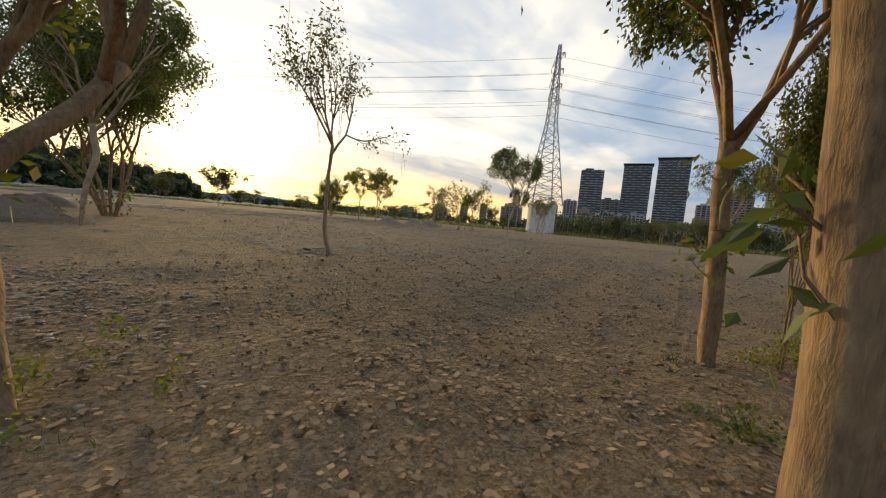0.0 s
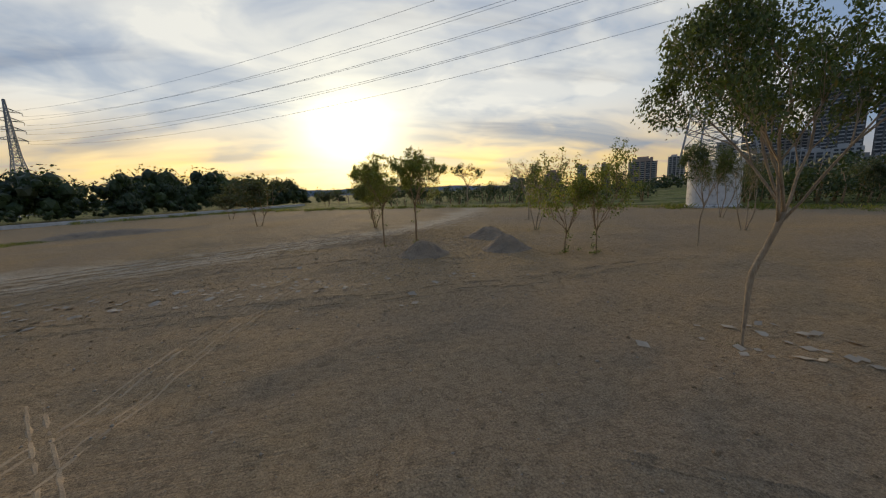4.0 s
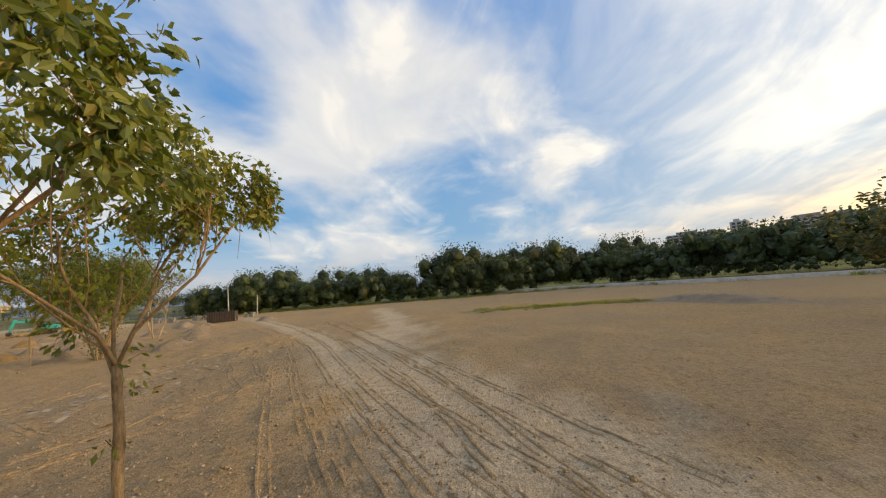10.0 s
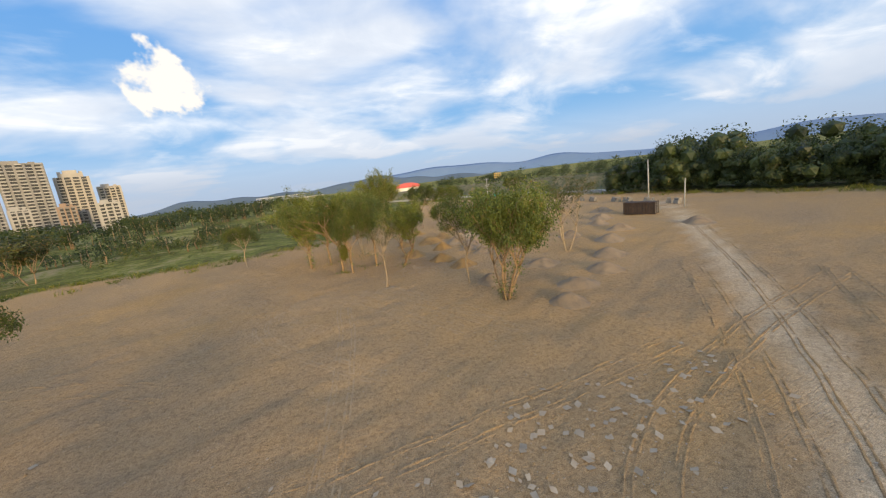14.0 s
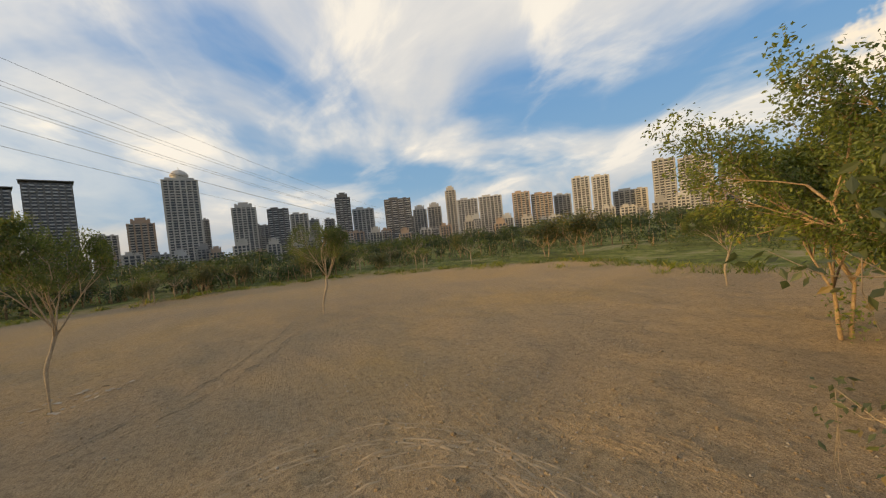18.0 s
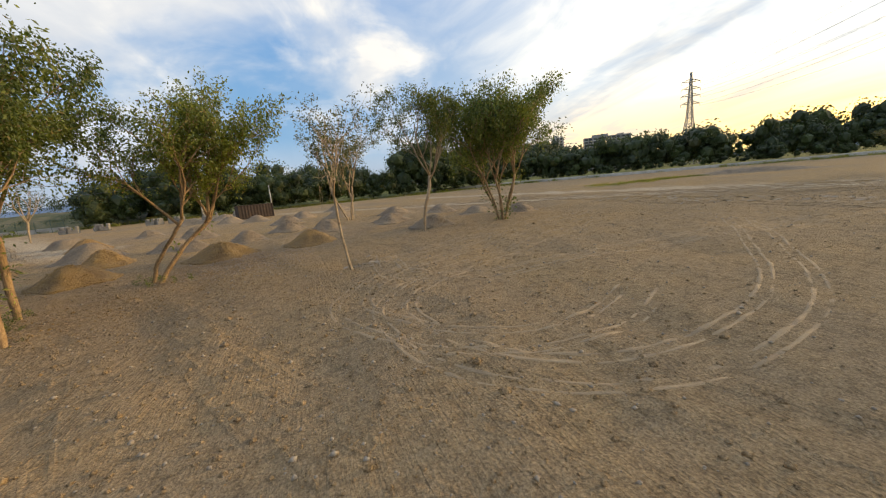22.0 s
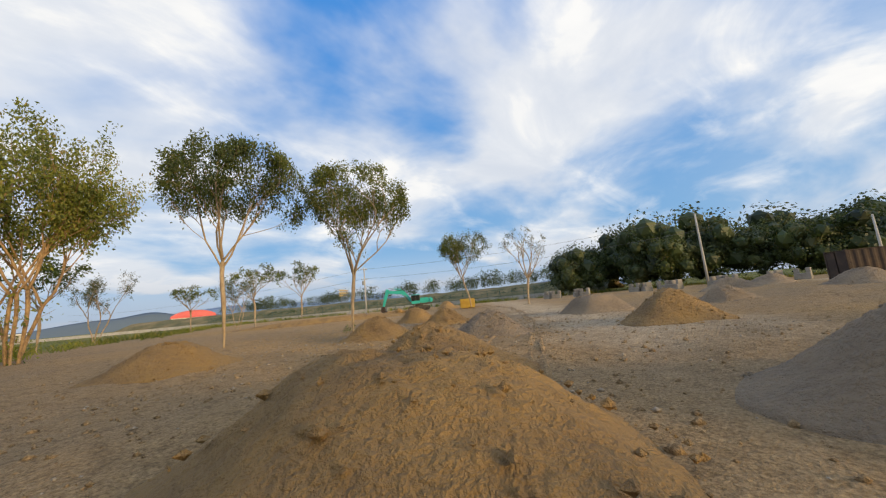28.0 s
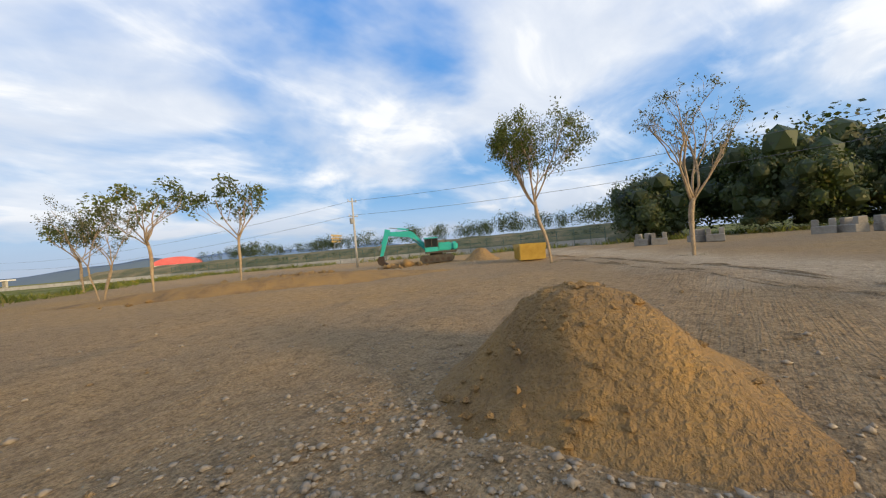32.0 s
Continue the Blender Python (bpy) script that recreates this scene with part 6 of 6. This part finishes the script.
def excavator(x, y, turn):
    t = thing("excavator", "teal crawler excavator with its bucket resting on the earth", "excavator", at=pose(x, y, 0.1, 0, 0, turn))
    for s in (-1, 1):
        g = Geo()
        prof = [(-1.6, 0.0), (1.6, 0.0), (1.95, 0.2), (2.0, 0.45), (1.85, 0.72), (1.5, 0.82), (-1.5, 0.82), (-1.85, 0.72), (-2.0, 0.45), (-1.95, 0.2)]
        n = len(prof)
        v = [(px, s * 1.15 + w, pz) for w in (-0.28, 0.28) for px, pz in prof]
        g.add(v, [tuple(range(n)), tuple(range(2 * n - 1, n - 1, -1))] + [(i, n + i, n + (i + 1) % n, (i + 1) % n) for i in range(n)])
        tr = part("crawler_track", g, RUBBER, t, "dark muddy crawler track")
        for k in range(15):
            g = Geo()
            g.box((-1.6 + k * 0.23, s * 1.15, 0.84), (0.12, 0.6, 0.05))
            part("grouser", g, RUBBER, tr)
        for k in range(5):
            g = Geo()
            g.tube([(-1.3 + k * 0.65, s * 1.15 - 0.31, 0.32), (-1.3 + k * 0.65, s * 1.15 + 0.31, 0.32)], (0.2, 0.2), 12)
            part("roller", g, RUST, tr)
    g = Geo()
    g.box((0, 0, 0.6), (1.9, 1.8, 0.45))
    g.lathe([(0.75, 0.8), (0.75, 1.02)], 20)
    part("undercarriage", g, RUBBER, t)
    g = Geo()
    g.box((-0.5, 0, 1.16), (3.7, 2.5, 0.26))
    part("deck", bevelled(g, 0.05), RUBBER, t)
    g = Geo()
    g.box((-1.0, -0.1, 1.75), (1.6, 2.3, 0.95))
    hood = part("engine_hood", bevelled(g, 0.12, 2), TEAL, t)
    g = Geo()
    for k in range(5):
        g.box((-1.3 + k * 0.16, -1.27, 1.75), (0.08, 0.03, 0.6))
    part("vent", g, RUBBER, hood)
    g = Geo()
    g.tube([(-1.2, 0.5, 2.2), (-1.2, 0.5, 2.65)], (0.07, 0.06), 8)
    part("exhaust", g, RUBBER, hood)
    g = Geo()
    g.box((-2.15, 0, 1.72), (0.75, 2.45, 1.0))
    part("counterweight", bevelled(g, 0.22, 3), TEAL, t)
    g = Geo()
    g.box((0.45, -0.85, 1.6), (1.3, 0.7, 0.7))
    part("tool_box", bevelled(g, 0.08), TEAL, t)
    # cab: frame posts, panes and a roof
    cab = part("cab_base", (lambda q: (q.box((0.55, 0.8, 1.5), (1.55, 0.95, 0.5)), q)[1])(Geo()), TEAL, t)
    for px in (-0.18, 0.5, 1.28):
        for py in (0.36, 1.24):
            g = Geo()
            g.box((px, py, 2.25), (0.08, 0.07, 1.1))
            part("cab_post", g, RUBBER, cab)
    g = Geo()
    g.box((0.55, 0.8, 2.83), (1.62, 1.0, 0.12))
    part("cab_roof", bevelled(g, 0.04), TEAL, cab)
    for c, s in (((0.16, 1.24, 2.25), (0.6, 0.02, 1.0)), ((0.89, 1.24, 2.25), (0.7, 0.02, 1.0)), ((1.3, 0.8, 2.2), (0.02, 0.8, 1.1)), ((0.55, 0.36, 2.3), (1.4, 0.02, 0.95)), ((-0.2, 0.8, 2.35), (0.02, 0.8, 0.8))):
        g = Geo()
        g.box(c, s)
        part("pane", g, DARKGLASS, cab)
    g = Geo()
    beam(g, (0.9, 0, 1.45), (2.9, 0, 3.55), 0.42, 0.55, 0.72)
    beam(g, (2.75, 0, 3.5), (5.9, 0, 3.75), 0.40, 0.72, 0.42)
    boom = part("boom", g, TEAL, t)
    g = Geo()
    beam(g, (5.5, 0, 4.25), (6.45, 0, 1.15), 0.34, 0.62, 0.36)
    part("stick", g, TEAL, t)
    for a, b in (((0.9, 0.34, 1.35), (2.6, 0.34, 3.0)), ((0.9, -0.34, 1.35), (2.6, -0.34, 3.0)), ((3.0, 0, 4.05), (5.3, 0, 4.45)), ((5.75, 0, 3.7), (6.75, 0, 1.8))):
        a, b = np.array(a), np.array(b)
        g = Geo()
        g.tube([a, a + (b - a) * 0.58], (0.1, 0.1), 10)
        cy = part("ram", g, TEAL, boom)
        g = Geo()
        g.tube([a + (b - a) * 0.58, b], (0.055, 0.055), 8)
        part("piston_rod", g, STEEL, cy)
    g = Geo()
    prof = [(6.2, 1.2), (6.75, 1.15), (6.95, 0.7), (6.8, 0.25), (6.35, 0.02), (5.85, 0.05), (5.75, 0.3), (6.1, 0.45), (6.15, 0.8)]
    n = len(prof)
    v = [(px, w, pz) for w in (-0.6, 0.6) for px, pz in prof]
    g.add(v, [tuple(range(n)), tuple(range(2 * n - 1, n - 1, -1))] + [(i, n + i, n + (i + 1) % n, (i + 1) % n) for i in range(n)])
    bucket = part("bucket", g, RUST, t, "rusty digging bucket")
    for k in range(5):
        g = Geo()
        g.box((5.66, -0.5 + k * 0.25, 0.12), (0.3, 0.1, 0.08))
        part("tooth", g, STEEL, bucket)
    return t


excavator(-54.6, -50.8, -47)


# ---- yellow skip, concrete blocks, sign board ----
def skip_bin(x, y, turn):
    t = thing("skip", "weathered yellow open steel skip", "skip", at=pose(x, y, 0, 0, 0, turn))
    for sy in (-1, 1):
        g = Geo()
        v = [(-1.9, sy * 0.95, 0.1), (1.5, sy * 0.95, 0.1), (2.1, sy * 1.05, 1.4), (-2.1, sy * 1.05, 1.4)]
        v += [(a, b - sy * 0.06, c) for a, b, c in v]
        g.add(v, [(0, 1, 2, 3), (7, 6, 5, 4), (0, 4, 5, 1), (1, 5, 6, 2), (2, 6, 7, 3), (3, 7, 4, 0)])
        sd = part("side", g, YELLOW, t)
        for k in range(5):
            r = Geo()
            r.box((-1.5 + k * 0.75, sy * 1.03, 0.75), (0.09, 0.08, 1.25))
            part("rib", r, YELLOW, sd)
    for x0, x1 in ((-1.9, -2.1), (1.5, 2.1)):
        g = Geo()
        g.add([(x0, -0.95, 0.1), (x0, 0.95, 0.1), (x1, 1.05, 1.4), (x1, -1.05, 1.4), (x0 + 0.06, -0.95, 0.1), (x0 + 0.06, 0.95, 0.1), (x1 + 0.06, 1.05, 1.4), (x1 + 0.06, -1.05, 1.4)],
              [(0, 1, 2, 3), (7, 6, 5, 4), (0, 4, 5, 1), (1, 5, 6, 2), (2, 6, 7, 3), (3, 7, 4, 0)])
        part("end", g, YELLOW, t)
    g = Geo()
    g.box((-0.2, 0, 0.12), (3.4, 1.9, 0.08))
    part("bottom", g, YELLOW, t)
    return t


skip_bin(-50.6, -37.0, 35)


def concrete_block(seed):
    r = random.Random(seed)
    t = thing("concrete_block", "stained grey concrete block with raised lugs", "concrete block", "concrete blocks before the wood")
    g = Geo()
    g.box((0, 0, 0.35), (1.5, 1.1, 0.75))
    part("base", bevelled(g, 0.06), STAINED, t)
    for s in (-1, 1):
        g = Geo()
        g.box((s * 0.52, 0.1, 0.98), (0.42, 0.8, 0.62 + 0.1 * r.random()))
        part("lug", bevelled(g, 0.05), STAINED, t)
    return t


pattern = concrete_block(1)
for n, (y, dx) in enumerate(((-33, 0), (-31.2, 0.4), (-27.6, -0.6), (-25.8, 0.2), (-17.4, 0), (-15.6, 0.3), (-13.2, -0.2), (-11.4, 0.3), (-6.2, 0), (-4.4, 0.5), (0.4, 0), (3.2, 0.4))):
    copy_thing(pattern, pose(-67.0 + dx, -14 + (y + 13.4) * 0.88, 0.0, 0, 0, 70 + 40 * math.sin(n * 2.3)))
away(pattern)


def red_hall(x, y, turn):
    t = thing("hall", "far white hall with a curved red roof", "building", at=pose(x, y, 0, 0, 0, turn))
    g = Geo()
    g.box((0, 0, 3.2), (26, 14, 6.4))
    part("wall", g, WHITE, t)
    for k in range(8):
        g = Geo()
        g.box((-10.5 + 3 * k, -7.05, 3.4), (1.6, 0.2, 2.6))
        part("window", g, PANE, t)
    g = Geo()
    ang = np.linspace(0, np.pi, 15)
    v = [(-13.6 * math.cos(a), yy, 6.2 + 5.0 * math.sin(a)) for yy in (-7.6, 7.6) for a in ang]
    g.add(v, [(i, i + 1, 16 + i, 15 + i) for i in range(14)] + [tuple(range(14, -1, -1)), tuple(range(15, 30))])
    part("roof", g, RED, t)
    return t


red_hall(-92, -312, -14)


def bridge(a, b, label):
    a, b = np.array(a, float), np.array(b, float)
    L = np.linalg.norm(b - a)
    t = thing("bridge", label, "bridge", at=pose(*((a + b) / 2), 0, 0, 0, math.degrees(math.atan2(*(b - a)[::-1]))))
    g = Geo()
    g.box((0, 0, 7.5), (L, 9, 1.4))
    part("deck", g, WHITE, t)
    for k in range(12):
        x = -L / 2 + L * (k + 0.5) / 12
        g = Geo()
        g.box((x, 0, 3.4), (2.0, 5, 7.0))
        part("pillar", g, CONCRETE, t)
    for s in (-4.4, 4.4):
        g = Geo()
        g.tube([(-L / 4, s, 13.5), (L / 4, s, 13.5)], (0.4, 0.4), 4)
        for k in range(13):
            x = -L / 4 + L / 2 * k / 12
            g.tube([(x, s, 8), (x, s, 13.5)], (0.3, 0.3), 4)
            if k < 12:
                g.tube([(x, s, 8), (x + L / 24, s, 13.5)], (0.22, 0.22), 4)
        part("truss", g, WHITE, t)
    return t


bridge((115, -560), (-20, -640), "white steel truss bridge far across the flats")


def hoarding(x, y, turn):
    t = thing("billboard", "far roadside hoarding with yellow slats on a steel frame", "sign", at=pose(x, y, 0, 0, 0, turn))
    for s in (-3, 0, 3):
        g = Geo()
        g.tube([(s, 0, 0), (s, 0, 11)], (0.15, 0.15), 6)
        part("post", g, STEEL, t)
    for k in range(3):
        g = Geo()
        g.box((0, -0.2, 8.2 + k * 1.2), (9, 0.2, 0.7))
        part("slat", g, YELLOW, t)
    return t


hoarding(-108, -150, 30)
